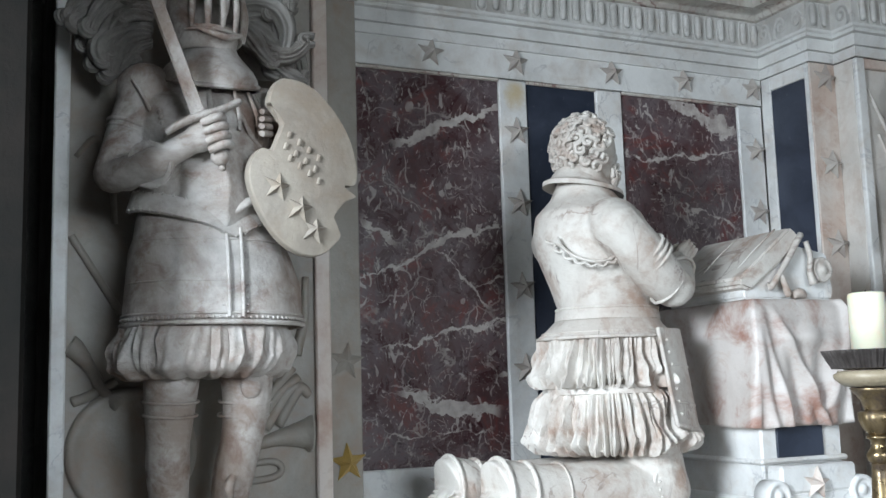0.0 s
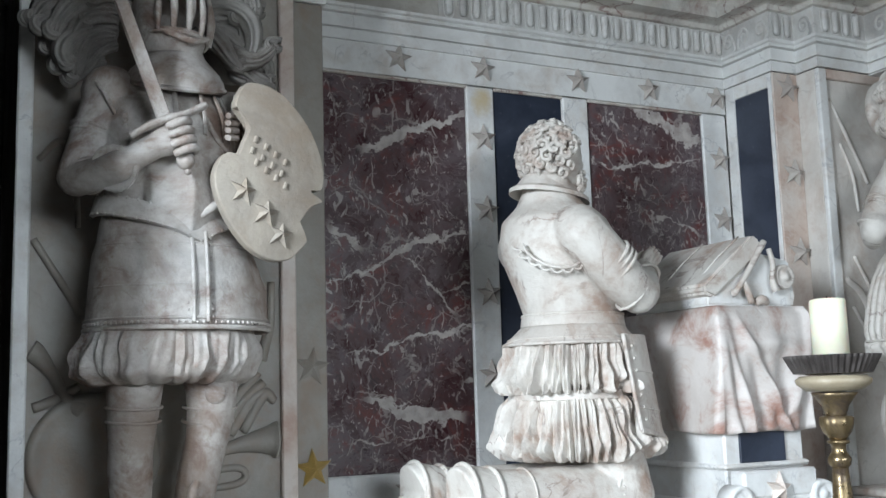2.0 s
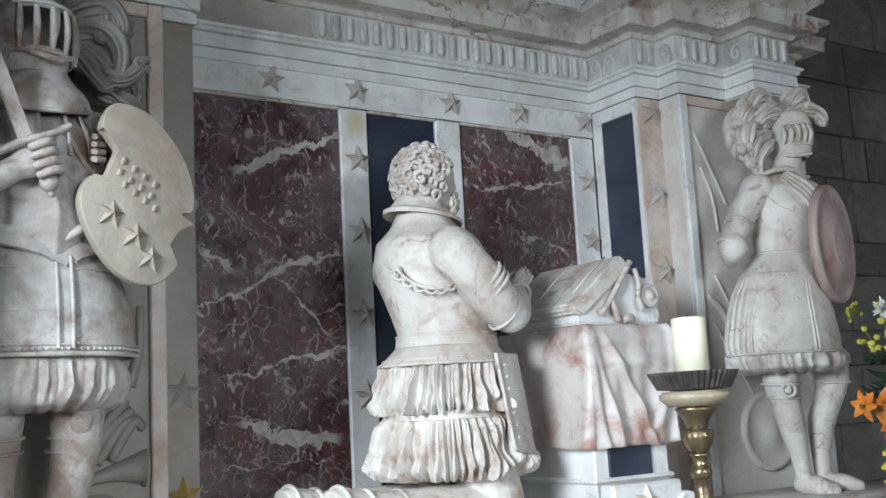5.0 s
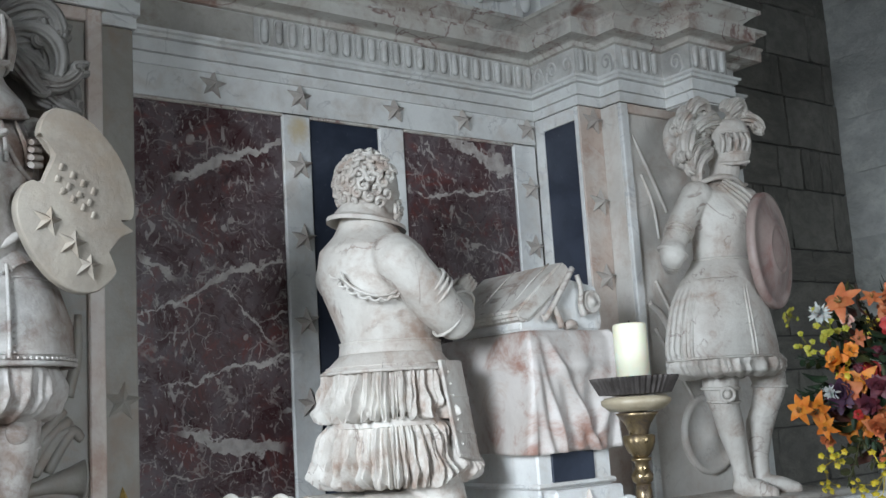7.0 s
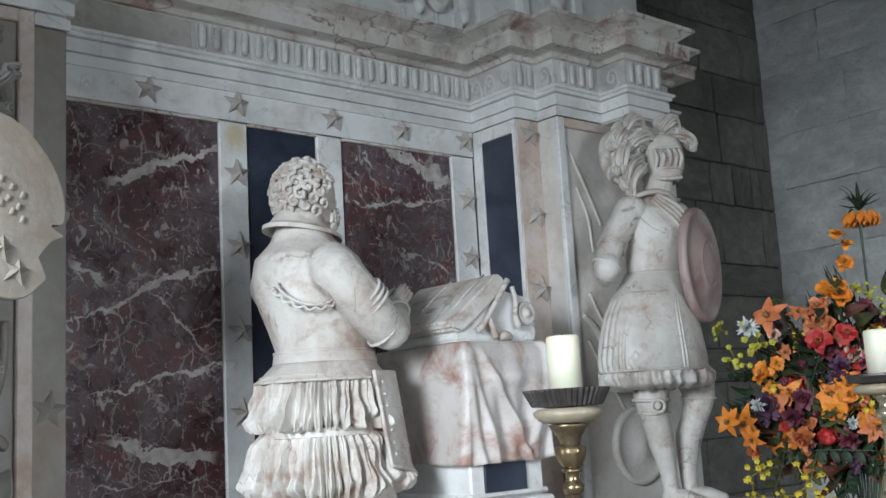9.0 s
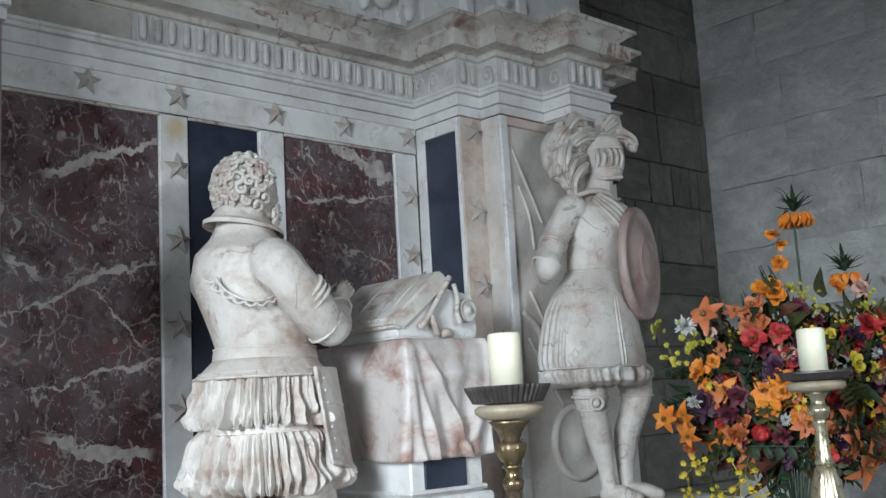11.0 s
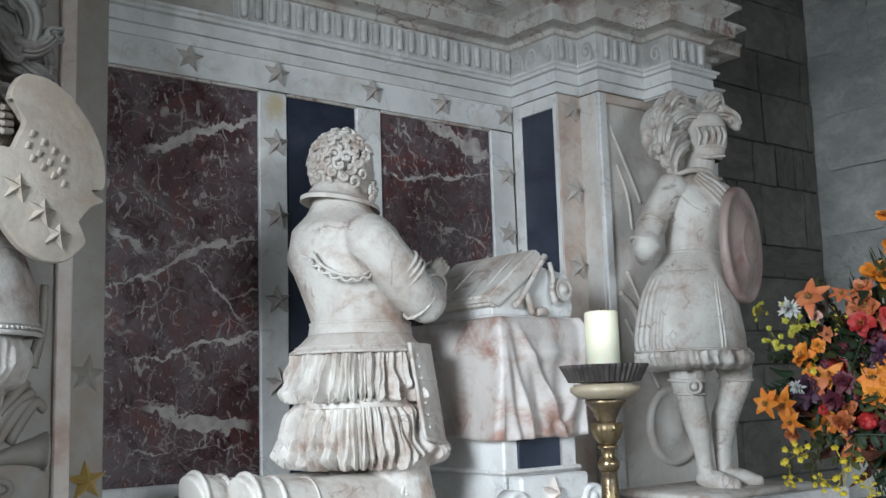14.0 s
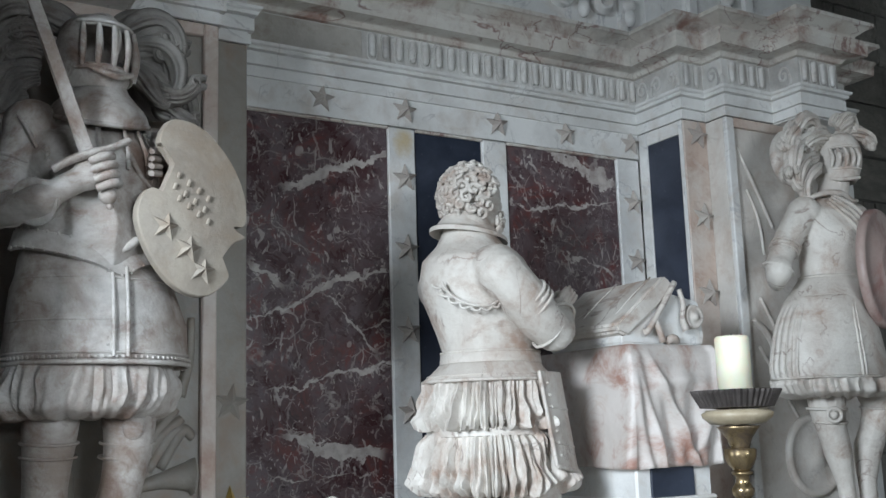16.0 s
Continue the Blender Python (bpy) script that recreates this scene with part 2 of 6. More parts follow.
def stone(name, a, b, joint=0.0):
    m, nodes, links, bsdf = material(name)
    nt = m.node_tree
    v = coords(nt)
    oi = nodes.new("ShaderNodeObjectInfo")
    n = noise_node(nt, v, 4, 8, 0.65, 0.4)
    col = blend(nt, span(nt, n, 0.35, 0.68), a, b)
    col = blend(nt, math_node(nt, "MULTIPLY", oi.outputs["Random"], 0.6), col, tuple(0.55 * x for x in a))
    col = blend(nt, span(nt, noise_node(nt, v, 1.7, 7, 0.7, 0.8), 0.45, 0.68, 0, 0.55), col, (a[0] * 1.25, a[1] * 1.25, a[2] * 1.2))
    col = blend(nt, span(nt, noise_node(nt, v, 21, 6, 0.75), 0.5, 0.72, 0, 0.5), col, (b[0] * 0.75, b[1] * 0.7, b[2] * 0.62))
    g = noise_node(nt, v, 90, 4, 0.7)
    col = blend(nt, span(nt, g, 0.55, 0.75, 0, 0.3), col, tuple(0.5 * x for x in a))
    links.new(col, bsdf.inputs["Base Color"])
    bsdf.inputs["Roughness"].default_value = 0.9
    bump(nt, bsdf, math_node(nt, "ADD", g, math_node(nt, "MULTIPLY", noise_node(nt, v, 12, 6, 0.7), 4)), 0.8, 0.01)
    return m


STONE = stone("grey_ashlar", (0.26, 0.247, 0.222), (0.175, 0.166, 0.148))
LIME = stone("limewashed_stone", (0.62, 0.625, 0.60), (0.45, 0.455, 0.44))
LIME_JOINT = stone("limewashed_joint", (0.50, 0.50, 0.48), (0.38, 0.385, 0.37))
MORTAR = stone("mortar", (0.13, 0.125, 0.115), (0.09, 0.085, 0.08))
PAVING = stone("paving", (0.15, 0.14, 0.125), (0.10, 0.095, 0.085))
PLASTER = stone("plaster", (0.14, 0.135, 0.125), (0.10, 0.097, 0.09))


# ---- mesh helpers ----
def part(name, bm, mat, parent=None, label="", smooth=False):
    me = bpy.data.meshes.new(name)
    bm.to_mesh(me)
    bm.free()
    me.materials.append(mat)
    if smooth:
        me.polygons.foreach_set("use_smooth", [True] * len(me.polygons))
    ob = new(name, me)
    ob.parent = parent
    return tagged(ob, label)


def thing(name, label, category, at=(0, 0, 0), group="", kind=""):
    ob = new(name)
    ob.location = at
    return tagged(ob, label, category, group, kind)


def box(x0, x1, y0, y1, z0, z1, bevel=0.0, bm=None):
    bm = bm or bmesh.new()
    r = bmesh.ops.create_cube(bm, size=1.0, matrix=Matrix.Translation(((x0 + x1) / 2, (y0 + y1) / 2, (z0 + z1) / 2)) @ Matrix.Diagonal((x1 - x0, y1 - y0, z1 - z0, 1)))
    if bevel:
        edges = list({e for v in r["verts"] for e in v.link_edges})
        bmesh.ops.bevel(bm, geom=edges, offset=bevel, segments=1, affect="EDGES")
    return bm


def grid_surface(bm, rings, closed=True, caps=True):
    """Skin a list of rings (equal lists of points) into bm."""
    vs = [[bm.verts.new(p) for p in ring] for ring in rings]
    n = len(vs[0])
    for a, b in zip(vs, vs[1:]):
        for i in range(n if closed else n - 1):
            j = (i + 1) % n
            bm.faces.new((a[i], a[j], b[j], b[i]))
    if caps and closed:
        bm.faces.new(vs[0][::-1])
        bm.faces.new(vs[-1])
    return vs


def lathe(profile, n=32, at=(0, 0, 0), flute=None, bm=None):
    """Turn (radius, z) rows round the z axis; flute(angle, row) gives a factor on the radius."""
    bm = bm or bmesh.new()
    rings = []
    for k, (r, z) in enumerate(profile):
        ring = []
        for i in range(n):
            a = 2 * math.pi * i / n
            q = r * (flute(a, k) if flute else 1)
            ring.append((at[0] + q * math.cos(a), at[1] + q * math.sin(a), at[2] + z))
        rings.append(ring)
    grid_surface(bm, rings)
    bmesh.ops.recalc_face_normals(bm, faces=bm.faces)
    return bm


# ---- plan of the monument ----
MID = 2.05
RIGHT = [(3.10, 3.10), (3.10, 2.79), (3.247, 2.79), (3.247, 2.665), (3.56, 2.665), (3.56, 2.495), (3.83, 2.495), (3.83, 2.665), (4.10, 2.665), (4.10, 3.20)]
PLAN = [(2 * MID - x, y) for x, y in RIGHT[::-1]] + RIGHT
LEDGE = 1.12


def mitred(path, p):
    """The plan line pushed out towards the viewer by p at every corner."""
    out = []
    normals = []
    for (x0, y0), (x1, y1) in zip(path, path[1:]):
        l = math.hypot(x1 - x0, y1 - y0)
        normals.append(((y1 - y0) / l, -(x1 - x0) / l))
    for i, (x, y) in enumerate(path):
        a, b = normals[max(i - 1, 0)], normals[min(i, len(normals) - 1)]
        n = a if i in (0, len(path) - 1) else (a[0] + b[0], a[1] + b[1])
        out.append((x + p * n[0], y + p * n[1]))
    return out


def moulding(name, profile, mat, parent, label="", path=PLAN):
    bm = bmesh.new()
    rings = [[(x, y, z) for x, y in mitred(path, p)] for p, z in profile]
    grid_surface(bm, rings, closed=False)
    bmesh.ops.recalc_face_normals(bm, faces=bm.faces)
    ob = part(name, bm, mat, parent, label)
    return ob


# ---- building shell ----
def shell():
    bm = box(-6, 9, -5, 4.5, -0.2, 0)
    tagged(part("floor", bm, PAVING), "worn stone flag floor of the chapel", "floor", kind="structure")
    tagged(part("ceiling", box(-6, 9, -5, 4.5, 6.0, 6.2), PLASTER), "plain pale plastered ceiling", "ceiling", kind="structure")
    tagged(part("wall_north", box(-6, 5.91, 3.26, 3.6, 0, 6), MORTAR), "dark grey ashlar wall behind the monument", "wall", kind="structure")
    tagged(part("wall_east", box(5.93, 6.3, -5, 3.6, 0, 6), LIME_JOINT), "pale limewashed stone wall", "wall", kind="structure")
    bm = bmesh.new()
    for y0, y1, z0, z1 in ((-5, -1.95, 0, 6), (-1.95, -0.05, 0, 1.7), (-1.95, -0.05, 4.3, 6), (-0.05, 3.6, 0, 6)):
        box(-4.2, -3.9, y0, y1, z0, z1, bm=bm)
    tagged(part("wall_west", bm, PLASTER), "plain plastered wall with a tall window opening", "wall", kind="structure")
    bm = bmesh.new()
    for x0, x1, z0, z1 in ((-4.2, -0.2, 0, 6), (-0.2, 2.6, 0, 2.0), (-0.2, 2.6, 5.2, 6), (2.6, 6.3, 0, 6)):
        box(x0, x1, -4.4, -4.05, z0, z1, bm=bm)
    tagged(part("wall_south", bm, PLASTER), "plain plastered wall with a tall window opening", "wall", kind="structure")


def light_blockers():
    """Two unseen slabs, added behind and beside the viewer, that dim the window light higher up."""
    # Added blockers out of view; window light passes only below them.
    tagged(part("wall_arch_south", box(-1.2, 5.93, -2.65, -2.2, 2.88, 6.0, 0.02), PLASTER), "unseen plastered slab added to keep window light off the cornice", "wall", kind="structure")
    tagged(part("wall_arch_west", box(-1.6, -1.204, -4.05, 1.856, 2.95, 6.0, 0.02), PLASTER), "unseen plastered slab added to keep window light off the cornice", "wall", kind="structure")


shell()
light_blockers()

# ---- the monument ----
monument = thing("wall_monument", "tall white and red marble wall monument with star ornaments", "monument")
ARCHITRAVE = [(0, 2.950), (0.010, 2.951), (0.010, 2.988), (0.001, 2.990), (0.001, 2.997), (0.020, 2.998), (0.020, 3.044), (0.009, 3.046), (0.009, 3.053), (0.030, 3.056), (0.034, 3.066), (0.030, 3.070), (0.042, 3.076), (0.045, 3.086), (0.0, 3.088)]
FRIEZE = [(0, 3.088), (0, 3.226)]
CROWN = [(0, 3.226), (0.018, 3.229), (0.03, 3.246), (0.04, 3.250), (0.104, 3.253), (0.106, 3.302), (0.114, 3.312), (0.114, 3.322), (0.058, 3.325), (0.060, 3.334), (0.072, 3.358), (0.100, 3.378), (0.118, 3.390), (0.132, 3.394), (0.132, 3.412), (-0.06, 3.42)]
moulding("plain_fascia", [(0, 2.83), (0, 2.951)], COURSE, monument, path=[(1.0, 3.10), (3.10, 3.10)])
moulding("architrave", ARCHITRAVE, COURSE, monument, "white marble stepped architrave")
moulding("frieze", FRIEZE, FRIEZE_STONE, monument, "fluted grey-white frieze")
moulding("cornice", CROWN, CORNICE, monument, "stained moulded marble cornice")


def slab(name, x0, x1, y0, y1, z0, z1, mat, bevel=0.003, label="", parent=None):
    return part(name, box(x0, x1, y0, y1, z0, z1, bevel), mat, parent or monument, label)


def bay():
    z0, z1 = 1.29, 2.83
    slab("back_slab", 0.95, 3.15, 3.125, 3.255, LEDGE, 3.40, GREYISH)
    slab("red_panel", 1.10, 1.73, 3.112, 3.126, z0, z1, RED, label="polished purple-red marble panel with pale veins")
    slab("red_panel", 2.327, 2.957, 3.112, 3.126, z0, z1, RED, label="polished purple-red marble panel with pale veins")
    slab("slate_panel", 1.859, 2.198, 3.114, 3.126, z0, z1, SLATE, label="blue-black slate panel")
    for x0, x1 in ((0.97, 1.10), (1.73, 1.859), (2.198, 2.327), (2.957, 3.098)):
        slab("upright_strip", x0, x1, 3.10, 3.126, z0, z1 - 0.003, STRIP if x0 == 1.73 else WHITE, 0.006, "white marble strip")
    slab("lower_rail", 0.97, 3.098, 3.098, 3.126, 1.16, z0, WHITE, 0.006)
    for x0, x1 in ((1.10, 1.73), (1.859, 2.198), (2.327, 2.957)):
        slab("bead_moulding", x0, x1, 3.094, 3.112, z1 - 0.016, z1 - 0.002, CORNICE, 0.005)


bay()


def mirrored(x0, x1, side):
    return (x0, x1) if side > 0 else (2 * MID - x1, 2 * MID - x0)


def piers(side):
    """The stepped pier on one side of the bay: inner return, star strip, statue pier with sunk panel."""
    s = lambda name, x0, x1, *rest, **k: slab(name, *mirrored(x0, x1, side), *rest, **k)
    s("return_core", 3.112, 3.24, 2.80, 3.25, LEDGE, 2.949, GREYISH)
    s("return_slate", 3.106, 3.113, 2.825, 3.04, 1.33, 2.885, SLATE, label="blue-black slate panel")
    s("return_frame", 3.10, 3.113, 3.04, 3.098, 1.3, 2.949, WHITE)
    s("return_frame", 3.10, 3.113, 2.825, 3.04, 2.885, 2.949, WHITE)
    s("return_frame", 3.10, 3.113, 2.802, 2.825, 1.3, 2.949, WHITE)
    # The left twin takes the darker marble, with its shade in the colour.
    s("star_strip", 3.10, 3.247, 2.79, 2.80, 1.16, 2.949, ROSY if side > 0 else TAUPE_SHADE, 0.004, "rosy alabaster strip set with stars")
    s("statue_pier", 3.247, 4.10, 2.69, 3.25, LEDGE, 2.948, PALE if side > 0 else TAUPE_SHADE)
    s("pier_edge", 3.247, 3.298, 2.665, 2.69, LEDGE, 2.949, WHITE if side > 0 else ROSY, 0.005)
    s("pier_edge", 4.055, 4.10, 2.665, 2.69, LEDGE, 2.949, WHITE, 0.005)
    s("pier_head", 3.298, 4.055, 2.667, 2.69, 2.905, 2.949, ROSY, 0.004)
    s("cap_block", 3.563, 3.827, 2.498, 2.68, 2.944, 2.958, WHITE, 0.002)


for side in (1, -1):
    piers(side)
# Left end of the frieze, with its shadow and grime in the colour.
slab("plain_frieze", 1.003, 1.615, 3.096, 3.12, 3.092, 3.222, SHADED_FRIEZE, 0.003, "plain length of the frieze, browned by grime and painted shade")
slab("ledge", -0.06, 4.16, 2.12, 3.25, 0.98, LEDGE, WHITE, 0.012, "white marble ledge")
slab("tomb_chest", 0.0, 4.10, 2.2, 3.25, 0.0, 0.98, GREYISH, 0.01)
slab("attic", 0.95, 3.15, 3.02, 3.25, 3.42, 4.3, WHITE, 0.01)
for side in (1, -1):
    slab("attic_pier", *mirrored(3.13, 4.04, side), 2.76, 3.25, 3.42, 4.3, WHITE, 0.01)


def star_mesh(r=0.060, depth=0.036):
    """A raised five-pointed star with ridged arms, facing -y."""
    bm = bmesh.new()
    top = bm.verts.new((0, -depth, 0))
    rim = [bm.verts.new(((r if i % 2 == 0 else r * 0.42) * math.sin(math.pi * i / 5), -0.004, (r if i % 2 == 0 else r * 0.42) * math.cos(math.pi * i / 5))) for i in range(10)]
    low = [bm.verts.new((v.co.x, 0.004, v.co.z)) for v in rim]
    for i in range(10):
        j = (i + 1) % 10
        bm.faces.new((rim[i], rim[j], top))
        bm.faces.new((low[i], low[j], rim[j], rim[i]))
    bmesh.ops.recalc_face_normals(bm, faces=bm.faces)
    me = bpy.data.meshes.new("star")
    bm.to_mesh(me)
    bm.free()
    return me


STAR, STAR_GOLD, STAR_PALE = star_mesh(), star_mesh(), star_mesh()
STAR_PALE.materials.append(TAUPE_SHADE)
STAR.materials.append(STARRY)
STAR_GOLD.materials.append(GOLDEN)


def star(x, y, z, turn=0.0, mesh=STAR, size=1.0):
    ob = new("star", mesh)
    ob.parent = monument
    ob.matrix_basis = pose(x, y, z, 0, random.uniform(-9, 9), turn) @ Matrix.Diagonal((size, 0.4 if mesh is STAR_PALE else 1, size, 1))
    return ob


for x in (1.43, 1.812, 2.28, 2.66, 3.048):
    star(x, 3.098, 2.905)
for z in (2.61, 2.312, 1.973, 1.65):
    star(1.805, 3.098, z)
for z in (2.613, 2.33, 2.0, 1.66):
    star(3.045, 3.098, z)
for x in (1.43, 2.28, 2.66):
    star(x, 3.096, 1.225)
for z in (2.88, 2.495, 2.144):
    star(3.185, 2.788, z, size=1.1)
for z in (1.68, 1.345):
    star(0.945, 2.788, z, mesh=STAR_GOLD if z < 1.5 else STAR_PALE, size=1.1)


def flute_mesh():
    """One cabled flute: a pill-shaped raised rim round a rounded rod, facing -y."""
    bm = bmesh.new()
    def pill(w, h, k=6):
        pts = [(w * math.cos(math.pi * i / k), h + w * math.sin(math.pi * i / k)) for i in range(k + 1)]
        return pts + [(-x, -z) for x, z in pts]
    rows = [[(x, y, z) for x, z in pill(w, h)] for w, h, y in ((0.0245, 0.042, 0.001), (0.0235, 0.042, -0.0025), (0.0205, 0.041, -0.0025), (0.0195, 0.041, 0.001))]
    grid_surface(bm, rows, caps=False)
    rows = [[(x, y, z) for x, z in pill(w, h)] for w, h, y in ((0.0150, 0.036, 0.002), (0.0140, 0.036, -0.008), (0.010, 0.034, -0.013), (0.004, 0.032, -0.015))]
    grid_surface(bm, rows)
    bmesh.ops.recalc_face_normals(bm, faces=bm.faces)
    me = bpy.data.meshes.new("flute")
    bm.to_mesh(me)
    bm.free()
    me.polygons.foreach_set("use_smooth", [True] * len(me.polygons))
    me.materials.append(FRIEZE_STONE)
    return me


def swirls(x, y0, y1):
    """Carved scrollwork on a return of the frieze that faces -x."""
    n = max(1, int((y0 - y1) / 0.085))
    for i in range(n):
        y = y0 + (y1 - y0) * (i + 0.5) / n
        bm = bmesh.new()
        sg = 1 if i % 2 else -1
        pts = []
        for k in range(13):
            a, r = 0.9 * math.pi * k / 4, 0.034 - 0.0023 * k
            pts.append((x - 0.001, y + sg * r * math.cos(a), 3.160 + 1.25 * r * math.sin(a), 0.0065))
        tube(bm, pts, 6, 30)
        tube(bm, [(x - 0.001, y + sg * 0.034, 3.16, 0.006), (x - 0.001, y + sg * 0.040, 3.12, 0.008), (x - 0.001, y + sg * 0.022, 3.105, 0.004)], 6, 8)
        bmesh.ops.recalc_face_normals(bm, faces=bm.faces)
        part("carved_swirl", bm, FRIEZE_STONE, monument, smooth=True)


def flutes():
    me = flute_mesh()
    for (x0, y0), (x1, y1) in zip(PLAN, PLAN[1:]):
        l = math.hypot(x1 - x0, y1 - y0)
        if x0 == x1:
            if x0 > MID and y1 < y0:
                swirls(x0, y0, y1)
            continue
        n = int((l - 0.02) / 0.0625)
        turn = math.degrees(math.atan2(y1 - y0, x1 - x0))
        for i in range(n):
            f = 0.5 + (i - (n - 1) / 2) * 0.0645 / l
            if y0 == 3.10 and x0 + f * (x1 - x0) < 1.63:
                continue
            ob = new("flute", me)
            ob.parent = monument
            ob.matrix_basis = pose(x0 + f * (x1 - x0), y0 + f * (y1 - y0), 3.166, 0, 0, turn)


# ---- sculpting helpers ----
def frames_along(pts):
    """Points of a smooth line with side and up directions carried along it."""
    pts = [Vector(p) for p in pts]
    out, up = [], None
    for i, p in enumerate(pts):
        t = (pts[min(i + 1, len(pts) - 1)] - pts[max(i - 1, 0)]).normalized()
        if up is None:
            up = Vector((0, 0, 1)) if abs(t.z) < 0.9 else Vector((0, 1, 0))
        side = t.cross(up).normalized()
        up = side.cross(t).normalized()
        out.append((p, side, up))
    return out


def smooth_line(pts, n=16):
    """A Catmull-Rom line through a few points (any length of tuple)."""
    pts = [np.array(p, float) for p in pts]
    pts = [2 * pts[0] - pts[1]] + pts + [2 * pts[-1] - pts[-2]]
    out = []
    m = len(pts) - 3
    for k in range(n + 1):
        u = min(k * m / n, m - 1e-9)
        i = int(u)
        t = u - i
        a, b, c, d = pts[i:i + 4]
        out.append(0.5 * (2 * b + (c - a) * t + (2 * a - 5 * b + 4 * c - d) * t * t + (3 * b - a - 3 * c + d) * t ** 3))
    return out


def tube(bm, knots, n=12, steps=16, flat=1.0, ridge=0, depth=0.0):
    """Sweep a round or flattened section along knots (x, y, z, radius), closed at both ends."""
    line = smooth_line(knots, steps)
    fr = frames_along([p[:3] for p in line])
    rings = []
    for (p, s, u), q in zip(fr, line):
        r = max(q[3], 0.0006)
        ring = []
        for i in range(n):
            a = 2 * math.pi * i / n
            k = r * (1 - depth * (0.5 + 0.5 * math.cos(ridge * a))) if ridge else r
            ring.append(p + s * (k * math.cos(a)) + u * (k * flat * math.sin(a)))
        rings.append(ring)
    grid_surface(bm, rings)


def limb(bm, *knots, n=16, steps=14):
    """A tube with rounded ends."""
    a, b = knots[0], knots[-1]
    for k in (a, b):
        egg(bm, k[:3], (k[3],) * 3)
    tube(bm, knots, n, steps)


def egg(bm, c, r, turn=(0, 0, 0), seg=20):
    m = pose(*c, *turn) @ Matrix.Diagonal((*r, 1))
    bmesh.ops.create_uvsphere(bm, u_segments=seg, v_segments=max(8, seg // 2), radius=1, matrix=m)


def drum(bm, rows, n=48, power=2.0):
    """Skin rows (x, y, z, rx, ry) of super-ellipses, from one end to the other."""
    rings = []
    for x, y, z, rx, ry in rows:
        ring = []
        for i in range(n):
            a = 2 * math.pi * i / n
            c, s = math.cos(a), math.sin(a)
            ring.append((x + rx * math.copysign(abs(c) ** (2 / power), c), y + ry * math.copysign(abs(s) ** (2 / power), s), z))
        rings.append(ring)
    grid_surface(bm, rings)


def gathered(bm, rows, folds, depth, seed, n=None, span_from=0.0, span_to=360.0):
    """Gathered cloth: rows (x, y, z, rx, ry, strength); irregular folds run from row to row and wander a little."""
    rng = random.Random(seed)
    n = n or folds * 9
    width = [rng.uniform(0.6, 1.5) for _ in range(folds)]
    total = sum(width)
    edge = [0.0]
    for w in width:
        edge.append(edge[-1] + w / total)
    amp = [rng.uniform(0.5, 1.25) for _ in range(folds)]
    lean = [rng.uniform(-0.5, 0.5) for _ in range(folds)]
    rows = smooth_line(rows, 3 * (len(rows) - 1) + 4)
    rings = []
    full = span_to - span_from >= 360
    for k, (x, y, z, rx, ry, s) in enumerate(rows):
        ring = []
        v = k / (len(rows) - 1)
        for i in range(n):
            u = i / n if full else i / (n - 1)
            j = next((q for q in range(folds) if u < edge[q + 1]), folds - 1)
            f = (u - edge[j]) / (edge[j + 1] - edge[j])
            f2 = min(max(f + lean[j] * 0.35 * math.sin(math.pi * f) * math.sin(3.1 * v + j), 0), 1)
            ridge = math.sin(math.pi * f2) ** 0.7
            small = 0.28 * math.sin(2 * math.pi * (f2 * 2 + 0.8 * v + lean[j]))
            a = radians(span_from + u * (span_to - span_from))
            g = 1 + depth * s * (amp[j] * (ridge - 0.6) + small * ridge)
            g += depth * s * 1.2 * noise.noise(Vector((u * folds * 0.9, v * 4.2, seed * 3.7)))
            bob = 0.016 * s * amp[j] * (ridge - 0.5) * (1 if v > 0.7 else 0)
            ring.append((x + rx * g * math.cos(a), y + ry * g * math.sin(a), z - bob))
        rings.append(ring)
    grid_surface(bm, rings, closed=full)


def plate(bm, outline, thick, m, bow=0.0):
    """A flat or bowed slab with a free outline (x, z), front towards -y, placed by m."""
    n = len(outline)
    cx, cz = sum(p[0] for p in outline) / n, sum(p[1] for p in outline) / n
    def ring(k, y):
        pts = []
        for x, z in outline:
            px, pz = cx + (x - cx) * k, cz + (z - cz) * k
            pts.append(m @ Vector((px, y + bow * ((px - cx) ** 2 + (pz - cz) ** 2), pz)))
        return pts
    e = 0.004
    rows = [ring(k, 0) for k in (0.05, 0.35, 0.65, 0.85)] + [ring(0.985, 0), ring(1.0, e), ring(1.0, thick - e), ring(0.985, thick)] + [ring(k, thick) for k in (0.7, 0.05)]
    grid_surface(bm, rows)


def ring_band(bm, c, rx, ry, r, turn=(0, 0, 0), a0=0, a1=360, n=40, flat=1.0, scallop=0, amp=0.0):
    """A moulded band along an ellipse or a part of it."""
    m = pose(*c, *turn)
    pts = []
    for i in range(n + 1):
        a = radians(a0 + (a1 - a0) * i / n)
        k = 1 + (amp * abs(math.sin(scallop * a)) if scallop else 0)
        pts.append((m @ Vector((rx * k * math.cos(a), ry * k * math.sin(a), 0))))
    fr = frames_along(pts)
    rings = []
    for p, s, u in fr:
        rings.append([p + s * (r * math.cos(q)) + u * (r * flat * math.sin(q)) for q in (math.pi * j / 4 for j in range(8))])
    grid_surface(bm, rings)


